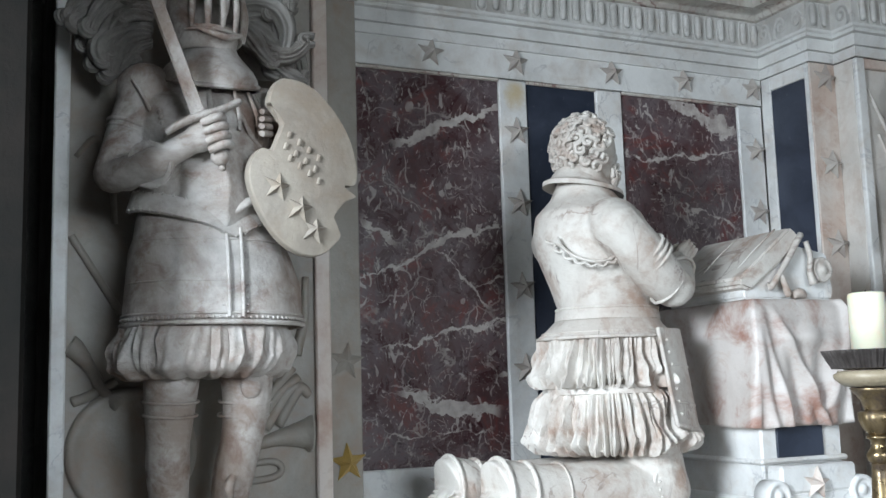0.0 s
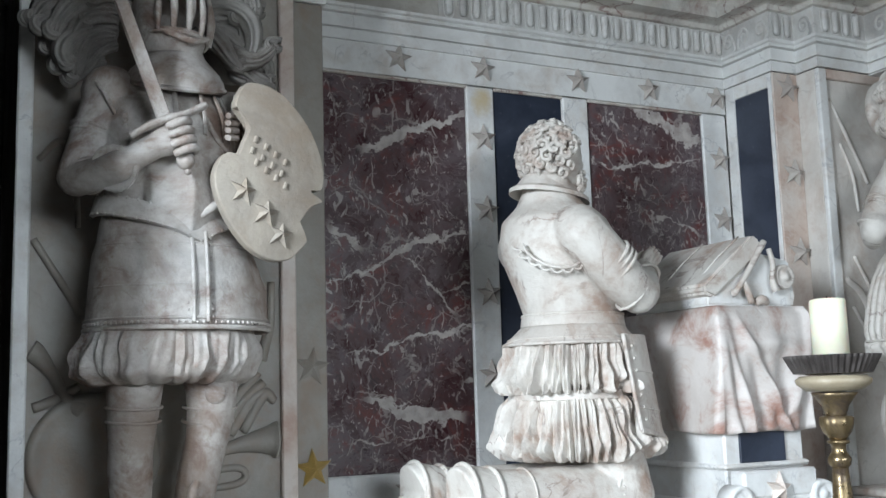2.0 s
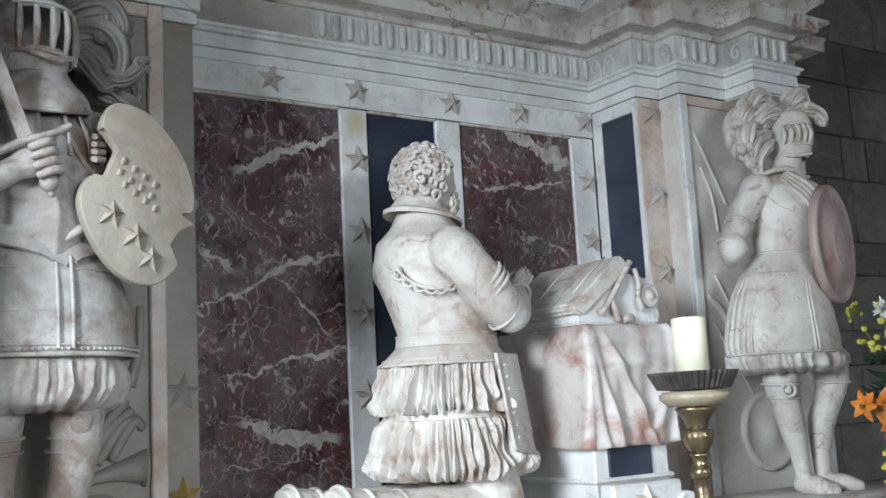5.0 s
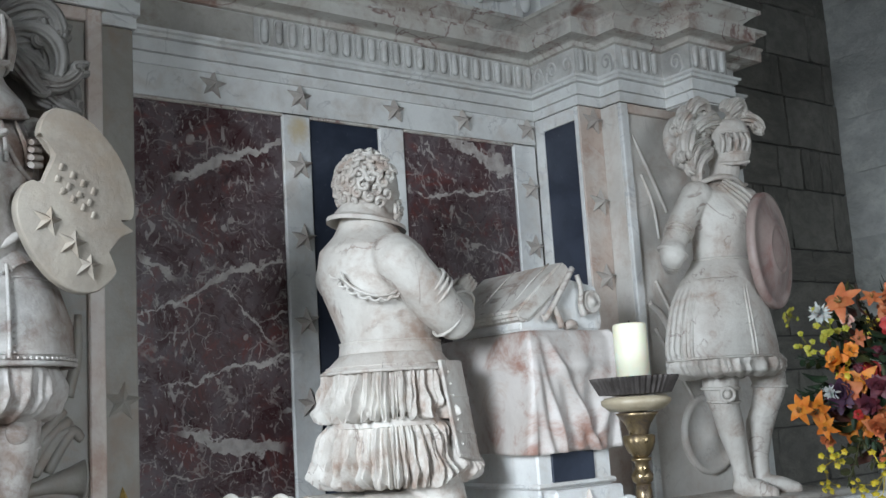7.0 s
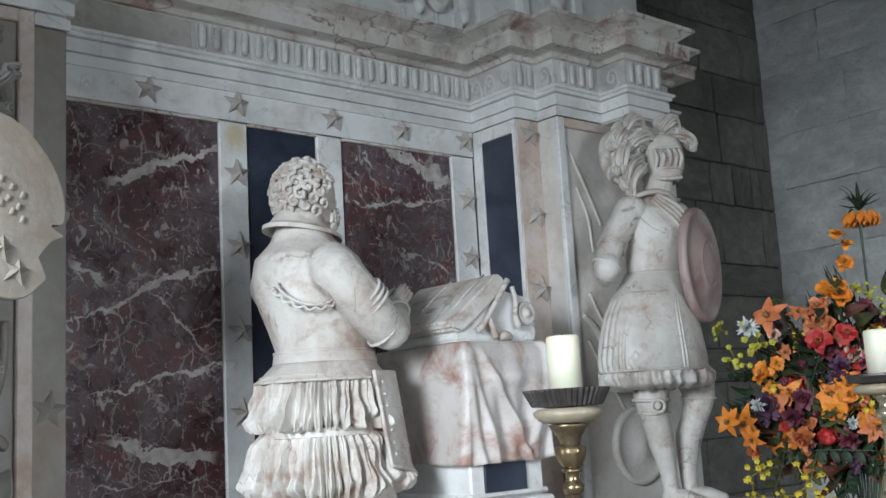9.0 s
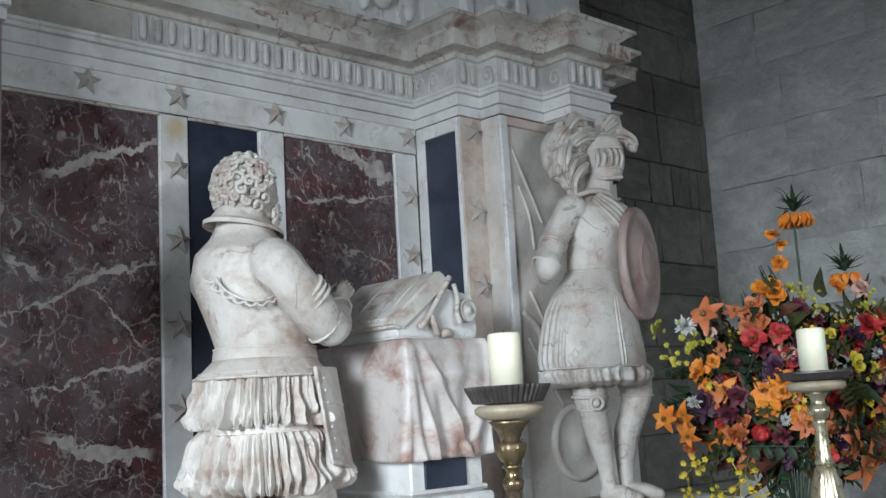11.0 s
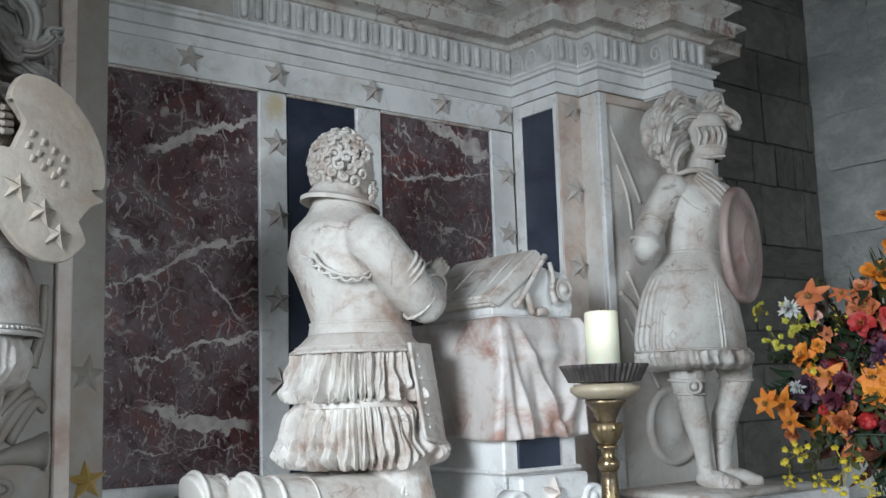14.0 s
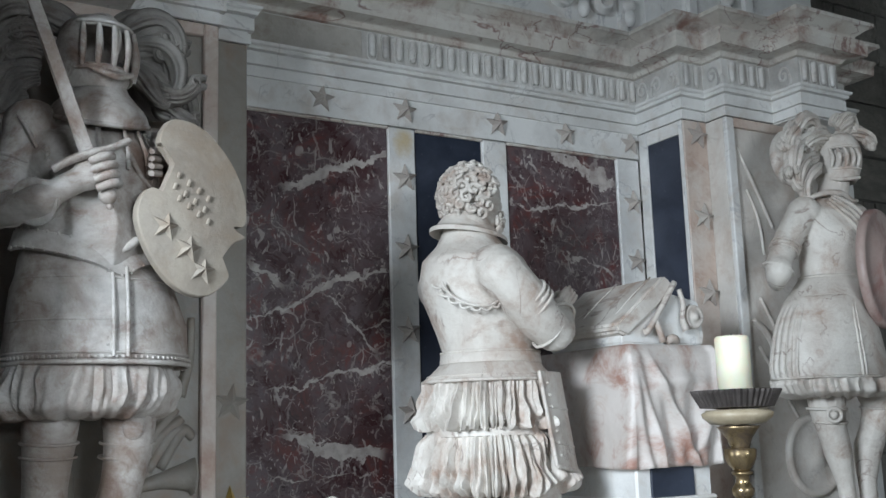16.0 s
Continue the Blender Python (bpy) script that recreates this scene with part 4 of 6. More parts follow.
# ---- the kneeling man in armour ----
def kneeling_man():
    s, c = bmesh.new(), bmesh.new()
    Y = 2.60
    # lower legs on the ledge, knees to the right
    for y, sx in ((Y - 0.12, 0.09), (Y + 0.12, 0.03)):
        tube(s, [(1.245 + sx, y, 1.245, 0.100), (1.26 + sx, y, 1.245, 0.104), (1.40 + sx, y, 1.235, 0.092), (1.65 + sx, y, 1.228, 0.098), (1.80 + sx, y, 1.225, 0.100), (1.90 + sx, y, 1.228, 0.104), (1.95 + sx, y, 1.24, 0.07)], 24, 24)
        limb(s, (1.86 + sx, y, 1.25, 0.108), (1.85 + sx * 0.5, y, 1.45, 0.12))
        ring_band(c, (1.252 + sx, y, 1.245), 0.108, 0.108, 0.008, (0, 90, 0))
        ring_band(c, (1.345 + sx, y, 1.238), 0.098, 0.098, 0.008, (0, 90, 0))
        ring_band(c, (1.47 + sx, y, 1.232), 0.095, 0.095, 0.004, (0, 90, 0))
        limb(s, (1.24 + sx, y, 1.19, 0.05), (1.20 + sx, y, 1.155, 0.035), (1.14 + sx, y, 1.15, 0.03))
        ring_band(c, (1.850 + sx, y - 0.090, 1.235), 0.062, 0.070, 0.008, (90, 0, 0))
        for i in range(9):
            a = radians(90 + 200 * i / 8)
            egg(c, (1.850 + sx + 0.045 * math.cos(a), y - 0.098, 1.235 + 0.06 * math.sin(a)), (0.006,) * 3, seg=6)
    box(1.02, 2.16, 2.32, 2.90, LEDGE, LEDGE + 0.022, 0.008, c)
    # trunk in a back-and-breast plate
    drum(s, [(1.865, Y, 1.79, 0.185, 0.165), (1.865, Y, 1.84, 0.178, 0.160), (1.855, Y, 1.92, 0.195, 0.175), (1.838, Y, 2.02, 0.217, 0.202), (1.820, Y, 2.11, 0.214, 0.215), (1.803, Y, 2.18, 0.185, 0.195), (1.790, Y, 2.235, 0.120, 0.132), (1.785, Y, 2.28, 0.095, 0.100), (1.785, Y, 2.34, 0.080, 0.080)], 44)
    for y in (Y - 0.185, Y + 0.185):
        egg(s, (1.795, y, 2.120), (0.105, 0.075, 0.092), (0, 20, 0))
    # arms to the praying hands
    for sg in (-1, 1):
        y = Y + sg * 0.205
        limb(s, (1.785, y, 2.105, 0.090), (1.855, y + sg * 0.02, 2.025, 0.086), (1.940, y + sg * 0.015, 1.945, 0.080), (2.005, y, 1.905, 0.072))
        limb(s, (2.005, y, 1.905, 0.070), (2.045, y - sg * 0.03, 1.918, 0.066), (2.112, y - sg * 0.10, 1.975, 0.050), (2.155, y - sg * 0.165, 2.02, 0.036))
        for t in (0.42, 0.49, 0.56):
            ring_band(c, (1.785 + 0.22 * t, y + sg * 0.018, 2.105 - 0.205 * t), 0.083, 0.085, 0.0065, (0, 132, 0))
        ring_band(c, (1.985, y, 1.912), 0.074, 0.074, 0.006, (0, 125, 0), scallop=7, amp=0.05)
        ring_band(c, (2.108, y - sg * 0.092, 1.972), 0.050, 0.056, 0.006, (sg * 50, 20, 0), scallop=6, amp=0.06)
        egg(s, (2.195, Y + sg * 0.022, 2.055), (0.026, 0.018, 0.045), (0, 35, 0))
        for i in range(4):
            tube(c, [(2.192 + 0.012 * i, Y + sg * 0.016, 2.060 - 0.010 * i, 0.0095), (2.220 + 0.012 * i, Y + sg * 0.013, 2.085 - 0.010 * i, 0.009), (2.242 + 0.010 * i, Y + sg * 0.010, 2.105 - 0.011 * i, 0.006)], 8, 6)
        # shoulder plate with a scalloped lower edge
        def on_back(x, z, lift=0.004):
            g = max(0.0, 1 - ((x - 1.815) / 0.236) ** 2)
            return (x, Y + sg * (0.224 * math.sqrt(g) + lift), z)
        if sg < 0:
            arc = [on_back(1.705 + 0.100 * math.cos(radians(q)), 2.088 + 0.100 * math.sin(radians(q))) for q in range(185, 345, 10)]
            tube(c, [(*q, 0.0055) for q in arc], 8, 30)
            wave = [on_back(1.705 + (0.106 + 0.012 * abs(math.sin(radians(q * 10)))) * math.cos(radians(q)), 2.088 + (0.106 + 0.012 * abs(math.sin(radians(q * 10)))) * math.sin(radians(q)), 0.001) for q in range(186, 345, 3)]
            tube(c, [(*q, 0.0045) for q in wave], 6, 110)
        tube(c, [(1.86, Y + sg * 0.20, 2.05, 0.004), (1.92, Y + sg * 0.195, 2.00, 0.004), (1.96, Y + sg * 0.19, 1.90, 0.004)], 6, 8)
    # belt
    drum(c, [(1.866, Y, 1.800, 0.188, 0.170), (1.866, Y, 1.803, 0.193, 0.175), (1.866, Y, 1.838, 0.188, 0.170), (1.866, Y, 1.842, 0.182, 0.164)], 60)
    ring_band(c, (1.866, Y, 1.842), 0.186, 0.168, 0.005, n=56)
    # flared lower edge of the plate, scalloped
    drum(c, [(1.866, Y, 1.806, 0.188, 0.170), (1.860, Y, 1.785, 0.204, 0.186), (1.858, Y, 1.760, 0.228, 0.210), (1.858, Y, 1.740, 0.246, 0.226), (1.858, Y, 1.732, 0.242, 0.222)], 64)
    ring_band(c, (1.858, Y, 1.738), 0.246, 0.226, 0.0065, n=150, scallop=26, amp=0.018)
    ring_band(c, (1.858, Y, 1.757), 0.233, 0.213, 0.0035, n=60)
    # two tiers of gathered skirt
    gathered(c, [(1.860, Y, 1.765, 0.218, 0.200, 0.3), (1.860, Y, 1.735, 0.236, 0.217, 0.8), (1.858, Y, 1.68, 0.246, 0.227, 1.0), (1.857, Y, 1.63, 0.257, 0.238, 1.1), (1.857, Y, 1.598, 0.264, 0.245, 1.3), (1.857, Y, 1.576, 0.252, 0.233, 1.3), (1.858, Y, 1.567, 0.222, 0.204, 0.5)], 50, 0.115, 11, n=500)
    drum(c, [(1.860, Y, 1.580, 0.226, 0.208), (1.860, Y, 1.576, 0.240, 0.222), (1.860, Y, 1.546, 0.242, 0.224), (1.860, Y, 1.542, 0.226, 0.208)], 60)
    gathered(c, [(1.860, Y, 1.556, 0.232, 0.214, 0.4), (1.862, Y, 1.52, 0.250, 0.231, 0.9), (1.866, Y, 1.46, 0.266, 0.246, 1.0), (1.870, Y, 1.415, 0.278, 0.257, 1.15), (1.871, Y, 1.380, 0.282, 0.260, 1.35), (1.871, Y, 1.352, 0.258, 0.238, 1.3), (1.870, Y, 1.343, 0.205, 0.185, 0.6), (1.866, Y, 1.37, 0.09, 0.08, 0.1)], 48, 0.125, 12, n=500)
    drum(s, [(1.858, Y, 1.77, 0.205, 0.188), (1.858, Y, 1.62, 0.222, 0.205), (1.860, Y, 1.50, 0.234, 0.216), (1.866, Y, 1.40, 0.245, 0.226)], 40)
    # smooth tasset plate over the front of the thigh
    rings = []
    for k in range(9):
        f = k / 8
        z, rx, ry = 1.762 - 0.325 * f, 0.246 + 0.046 * f, 0.230 + 0.040 * f
        ring = []
        for i in range(15):
            a = radians(-80 + 100 * i / 14 + 4 * f * (1 - i / 14))
            ring.append((1.862 + rx * 1.06 * math.cos(a), Y + ry * 1.06 * math.sin(a), z - 0.03 * f * math.sin(math.pi * i / 14)))
        rings.append(ring)
    grid_surface(c, rings, closed=False)
    for edge_i in (0, 14):
        tube(c, [(*rings[k][edge_i], 0.008) for k in range(9)], 8, 18)
    tube(c, [(*rings[8][i], 0.009) for i in range(15)], 8, 24)
    for k in range(1, 8):
        for i in (1, 13):
            egg(c, rings[k][i], (0.006,) * 3, seg=6)
    for k in (3, 6):
        tube(c, [(*rings[k][i], 0.004) for i in range(15)], 6, 24)
    # wide turned-down collar
    n = 48
    rr = []
    for r, z, dx in ((0.090, 2.336, 0.0), (0.104, 2.319, 0.0), (0.136, 2.280, 0.0), (0.154, 2.264, 0.0), (0.152, 2.280, 0.0), (0.125, 2.292, 0.0), (0.085, 2.31, 0.0)):
        rr.append([(1.790 + r * 1.0 * math.cos(2 * math.pi * i / n), Y + r * 0.78 * math.sin(2 * math.pi * i / n), z - 0.02 * math.cos(2 * math.pi * i / n)) for i in range(n)])
    grid_surface(c, rr)
    # head, plain features, beard and curled hair
    egg(s, (1.810, Y, 2.418), (0.114, 0.096, 0.122))
    egg(s, (1.850, Y, 2.368), (0.078, 0.068, 0.085))
    limb(s, (1.795, Y, 2.28, 0.065), (1.80, Y, 2.36, 0.062))
    tube(s, [(1.905, Y, 2.437, 0.010), (1.930, Y, 2.403, 0.015), (1.926, Y, 2.386, 0.011)], 8, 6)
    egg(s, (1.895, Y, 2.447), (0.022, 0.055, 0.014))
    egg(s, (1.895, Y, 2.322), (0.045, 0.052, 0.050))
    rng = random.Random(2)
    golden = math.pi * (3 - math.sqrt(5))
    for i in range(135):
        f = 1 - 2 * (i + 0.5) / 135
        a = golden * i
        n = Vector((math.sqrt(1 - f * f) * math.cos(a), math.sqrt(1 - f * f) * math.sin(a), f))
        if n.x > 0.42 - 0.25 * max(n.z, 0) and n.z < 0.93 or n.z < -0.55 or (n.x > 0.25 and n.z < 0.2):
            continue
        p = Vector((1.808, Y, 2.418)) + Vector((n.x * 0.120, n.y * 0.103, n.z * 0.124))
        q = n.to_track_quat("Z", "Y").to_matrix().to_4x4()
        m = Matrix.Translation(p) @ q
        r = rng.uniform(0.019, 0.026)
        start = rng.uniform(0, 6.28)
        pts = [(*(m @ Vector((r * (1 - 0.55 * t) * math.cos(start + 5.6 * t), r * (1 - 0.55 * t) * math.sin(start + 5.6 * t), 0.003 + 0.012 * t))), 0.0105 - 0.003 * t) for t in (0, 0.2, 0.4, 0.6, 0.8, 1.0)]
        tube(c, pts, 7, 10)
        egg(c, m @ Vector((0, 0, 0.002)), (0.012, 0.012, 0.009), seg=8)
    for i in range(60):
        a, b = rng.uniform(-1.5, 1.5), rng.uniform(-1.0, 0.5)
        p = (1.868 + 0.068 * math.cos(a) * math.cos(b), Y + 0.066 * math.sin(a), 2.337 + 0.062 * math.sin(b))
        egg(c, p, (0.009, 0.009, 0.011), seg=8)
    for sg in (-1, 1):
        ring_band(c, (1.812, Y + sg * 0.083, 2.397), 0.016, 0.026, 0.006, (90, 0, 0))
    sculpture("statue", s, c, STATUE, 0.0065, 2, "pale alabaster statue of a bearded man in armour kneeling in prayer")


# ---- the standing knight with a round shield ----
def shield_knight():
    s, c = bmesh.new(), bmesh.new()
    Y = 2.40
    limb(s, (3.44, Y, 1.74, 0.088), (3.425, Y, 1.62, 0.076), (3.445, Y, 1.52, 0.062), (3.475, Y + 0.005, 1.43, 0.058), (3.498, Y, 1.30, 0.038), (3.508, Y, 1.20, 0.036))
    limb(s, (3.72, Y, 1.74, 0.088), (3.752, Y - 0.01, 1.63, 0.075), (3.715, Y, 1.52, 0.060), (3.680, Y + 0.015, 1.43, 0.060), (3.652, Y + 0.01, 1.30, 0.040), (3.645, Y, 1.20, 0.037))
    for x, dx, dy in ((3.508, 0.035, -0.125), (3.645, 0.085, -0.105)):
        limb(s, (x, Y + 0.01, 1.19, 0.038), (x + dx * 0.5, Y + dy * 0.5, 1.180, 0.042), (x + dx, Y + dy, 1.166, 0.028))
    box(3.20, 3.98, 2.17, 2.66, LEDGE, LEDGE + 0.032, 0.01, c)
    ring_band(c, (3.385, Y - 0.068, 1.585), 0.028, 0.028, 0.008, (90, 0, -35))
    egg(c, (3.385, Y - 0.066, 1.585), (0.018, 0.018, 0.018), seg=12)
    ring_band(c, (3.424, Y, 1.612), 0.078, 0.078, 0.007, (4, 0, 0))
    ring_band(c, (3.435, Y, 1.555), 0.069, 0.069, 0.006, (4, 0, 0))
    ring_band(c, (3.750, Y - 0.01, 1.612), 0.075, 0.075, 0.006, (5, 0, 0))
    # trunk
    drum(s, [(3.530, Y, 2.10, 0.150, 0.112), (3.530, Y, 2.18, 0.145, 0.108), (3.540, Y - 0.01, 2.28, 0.162, 0.125), (3.548, Y - 0.01, 2.38, 0.178, 0.130), (3.552, Y, 2.46, 0.175, 0.112), (3.575, Y + 0.01, 2.52, 0.11, 0.085), (3.59, Y + 0.01, 2.56, 0.07, 0.07)], 40)
    egg(s, (3.395, Y, 2.455), (0.075, 0.075, 0.072))
    egg(s, (3.715, Y, 2.455), (0.070, 0.075, 0.070))
    limb(s, (3.59, Y, 2.53, 0.068), (3.605, Y - 0.01, 2.62, 0.066))
    # broken right arm
    limb(s, (3.375, Y, 2.44, 0.066), (3.290, Y + 0.01, 2.33, 0.061), (3.225, Y, 2.25, 0.055), (3.198, Y - 0.005, 2.205, 0.054))
    tube(s, [(3.203, Y, 2.215, 0.054), (3.182, Y - 0.02, 2.185, 0.058), (3.182, Y - 0.01, 2.165, 0.050), (3.212, Y + 0.02, 2.140, 0.036), (3.240, Y + 0.04, 2.125, 0.020)], 16, 12)
    ring_band(c, (3.194, Y - 0.008, 2.196), 0.058, 0.058, 0.008, (8, 24, 0), scallop=7, amp=0.08)
    for k in range(3):
        ring_band(c, (3.268 - 0.009 * k, Y + 0.005, 2.302 - 0.013 * k), 0.062, 0.062, 0.0035, (0, 30, 0))
    # left arm and round shield
    limb(s, (3.725, Y, 2.43, 0.060), (3.775, Y, 2.33, 0.055), (3.78, Y - 0.04, 2.24, 0.05), (3.80, Y - 0.10, 2.20, 0.04))
    for i in range(4):
        tube(c, [(3.765, Y - 0.105, 2.245 - 0.022 * i, 0.012), (3.73, Y - 0.12, 2.243 - 0.022 * i, 0.012), (3.725, Y - 0.145, 2.237 - 0.022 * i, 0.009)], 8, 6)
    # sash from the neck across the breast
    for k in range(4):
        o = 0.022 * k
        tube(c, [(3.50 - o * 0.6, Y - 0.075, 2.530 - o * 0.5, 0.013), (3.575 - o * 0.6, Y - 0.140, 2.455 - o, 0.014), (3.655 - o * 0.5, Y - 0.150, 2.345 - o, 0.012), (3.735 - o * 0.3, Y - 0.10, 2.24 - o, 0.010)], 8, 12, 0.7)
    tube(c, [(3.40, Y - 0.03, 2.515, 0.010), (3.46, Y - 0.07, 2.535, 0.013), (3.54, Y - 0.09, 2.535, 0.013), (3.61, Y - 0.085, 2.510, 0.011), (3.67, Y - 0.065, 2.52, 0.008)], 10, 14)
    # belt with a knot
    ring_band(c, (3.531, Y, 2.170), 0.152, 0.115, 0.010, n=48, flat=0.8)
    for dx in (-0.02, 0.02):
        tube(c, [(3.585, Y - 0.112, 2.170, 0.009), (3.585 + dx, Y - 0.125, 2.150, 0.010), (3.585 + dx * 1.2, Y - 0.125, 2.120, 0.006)], 8, 6)
    # long skirted coat, open at the side, with puffed breeches below
    drum(s, [(3.522, Y, 2.170, 0.150, 0.114), (3.480, Y, 2.06, 0.210, 0.155), (3.466, Y, 1.92, 0.268, 0.184), (3.466, Y, 1.80, 0.290, 0.196), (3.468, Y, 1.740, 0.290, 0.196)], 56)
    ring_band(c, (3.468, Y, 1.738), 0.292, 0.198, 0.006, n=60)
    for ang, fat in ((262, 0.7), (266, 0.7), (199, 1.0), (190, 1.6), (181, 1.8), (172, 2.0), (162, 2.0)):
        a = radians(ang)
        tube(c, [(3.522 + 0.152 * math.cos(a), Y + 0.116 * math.sin(a), 2.15, 0.005 * fat), (3.474 + 0.240 * math.cos(a), Y + 0.171 * math.sin(a), 1.99, 0.007 * fat), (3.466 + 0.291 * math.cos(a), Y + 0.197 * math.sin(a), 1.80, 0.008 * fat), (3.468 + 0.291 * math.cos(a), Y + 0.197 * math.sin(a), 1.742, 0.007 * fat)], 8, 12)
    for k in range(5):
        ring_band(c, (3.474, Y, 2.08 - 0.07 * k), 0.200 + 0.0215 * k, 0.149 + 0.0115 * k, 0.0022, a0=200, a1=260, n=24)
    gathered(c, [(3.475, Y, 1.765, 0.26, 0.175, 0.4), (3.475, Y, 1.735, 0.292, 0.196, 0.8), (3.480, Y, 1.705, 0.300, 0.200, 1.1), (3.490, Y, 1.675, 0.285, 0.188, 1.2), (3.51, Y, 1.66, 0.22, 0.13, 0.8), (3.51, Y, 1.69, 0.1, 0.06, 0.1)], 24, 0.075, 21)
    # helmet and barred visor
    H = (3.640, Y - 0.01, 2.705)
    helmet(c, [(3.625, H[1], 2.60, 0.070, 0.080), (3.630, H[1], 2.635, 0.084, 0.096), (H[0], H[1], 2.70, 0.094, 0.107), (H[0], H[1], 2.765, 0.089, 0.102), (H[0] - 0.005, H[1], 2.815, 0.065, 0.08), (H[0] - 0.005, H[1], 2.835, 0.01, 0.015)], 200, 276, 2.662, 2.748)
    egg(s, H, (0.084, 0.096, 0.095))
    egg(s, (3.42, 2.47, 2.72), (0.12, 0.05, 0.13))
    egg(s, (3.58, 2.45, 2.83), (0.09, 0.05, 0.05))
    visor_bars(c, H, 0.098, -32, 2.660, 2.750, 5, 18)
    for z in (2.655, 2.755):
        ring_band(c, (H[0], H[1], z), 0.092, 0.105, 0.005, a0=196, a1=280)
    tube(c, [(3.545, Y - 0.03, 2.615, 0.008), (3.575, Y - 0.085, 2.605, 0.010), (3.64, Y - 0.115, 2.612, 0.008)], 8, 10)
    plumes(c, [(3.60, 2.80, 155, 0.24, 120, 0.050, 2.42), (3.56, 2.83, 140, 0.26, 150, 0.048, 2.44), (3.52, 2.76, 180, 0.26, 110, 0.052, 2.43), (3.50, 2.72, 200, 0.24, 90, 0.050, 2.42), (3.50, 2.68, 210, 0.22, 100, 0.046, 2.40), (3.42, 2.74, 175, 0.18, 150, 0.046, 2.41), (3.46, 2.66, 220, 0.18, -80, 0.044, 2.44), (3.44, 2.83, 165, 0.16, 160, 0.045, 2.43), (3.60, 2.845, 40, 0.15, -110, 0.046, 2.36), (3.68, 2.835, 30, 0.17, -140, 0.042, 2.38)], 9)
    sculpture("statue", s, c, STATUE, 0.0065, 2, "pale alabaster statue of a plumed knight with a broken arm")
    # the painted round shield leaning on the arm is stone too, but reddish
    bm = bmesh.new()
    lathe([(0.001, -0.050), (0.05, -0.048), (0.09, -0.036), (0.10, -0.034), (0.105, -0.038), (0.112, -0.038), (0.118, -0.032), (0.19, -0.016), (0.235, -0.006), (0.240, -0.012), (0.262, -0.010), (0.268, 0.0), (0.268, 0.022), (0.26, 0.028), (0.001, 0.02)], 56, bm=bm)
    bmesh.ops.transform(bm, matrix=pose(3.690, 2.255, 2.205, -90, 6, 18) @ Matrix.Diagonal((0.92, 0.98, 1, 1)), verts=bm.verts)
    bmesh.ops.recalc_face_normals(bm, faces=bm.faces)
    tagged(part("shield", bm, ROSE_DARK, smooth=True), "round rosy alabaster shield with a boss held by the knight", "shield")


sword_knight()
broken_shield()
kneeling_man()
shield_knight()
# ---- carved trophies on the statue piers ----
def relief(name, x, z, build, label=""):
    bm = bmesh.new()
    build(bm)
    bmesh.ops.recalc_face_normals(bm, faces=bm.faces)
    # Left reliefs share the shade-darkened marble of their pier.
    return part(name, bm, TAUPE_SHADE if x < 2 else PALE, monument, label, smooth=True)


def round_relief(x, z, r):
    def build(bm):
        lathe([(0.001, 0.035), (r * 0.2, 0.034), (r * 0.3, 0.022), (r * 0.55, 0.020), (r * 0.78, 0.012), (r * 0.84, 0.020), (r * 0.93, 0.024), (r, 0.014), (r, -0.006), (0.001, -0.006)], 48, bm=bm)
        bmesh.ops.transform(bm, matrix=pose(x, 2.689, z, 90, 0, 0), verts=bm.verts)
    relief("carved_shield", x, z, build, "round shield carved in low relief")


def pole_relief(name, *knots, flat=1.0):
    relief(name, knots[0][0], 0, lambda bm: tube(bm, [(x, 2.688, z, r if x < 2 else 0.7 * r) for x, z, r in knots], 10, 14, flat))


round_relief(0.235, 1.42, 0.19)
round_relief(3.66, 1.41, 0.185)
pole_relief("carved_pole", (0.055, 2.06, 0.012), (0.20, 1.83, 0.013))
pole_relief("carved_bow", (0.065, 2.30, 0.009), (0.125, 2.36, 0.011), (0.165, 2.28, 0.011), (0.18, 2.10, 0.009))
pole_relief("carved_hilt", (0.055, 1.735, 0.035), (0.075, 1.72, 0.030), (0.12, 1.66, 0.018), (0.15, 1.60, 0.020), (0.20, 1.56, 0.03))
pole_relief("carved_blade", (0.065, 1.57, 0.016), (0.12, 1.59, 0.016), (0.19, 1.63, 0.012))
pole_relief("carved_horn", (0.60, 1.42, 0.016), (0.68, 1.44, 0.026), (0.76, 1.45, 0.046), (0.785, 1.45, 0.06), (0.79, 1.45, 0.02))
for k in range(4):
    pole_relief("carved_banner", (0.56 + 0.04 * k, 1.46 + 0.006 * k, 0.016), (0.64 + 0.035 * k, 1.56 + 0.01 * k, 0.020), (0.73 + 0.018 * k, 1.66 - 0.03 * k, 0.014))
pole_relief("carved_scroll", (0.56, 1.31, 0.010), (0.66, 1.32, 0.012), (0.69, 1.345, 0.012), (0.66, 1.37, 0.012), (0.56, 1.36, 0.010))
pole_relief("carved_drape", (0.74, 1.70, 0.02), (0.77, 1.82, 0.016), (0.775, 1.95, 0.012))
pole_relief("carved_spear", (3.325, 2.82, 0.006), (3.40, 2.68, 0.014), (3.47, 2.55, 0.013), (3.52, 2.45, 0.012))
pole_relief("carved_bow", (3.37, 2.62, 0.009), (3.43, 2.48, 0.012), (3.45, 2.32, 0.010))
pole_relief("carved_pole", (3.40, 2.12, 0.012), (3.50, 1.95, 0.012))
pole_relief("carved_pole", (3.37, 1.90, 0.012), (3.58, 1.58, 0.012))
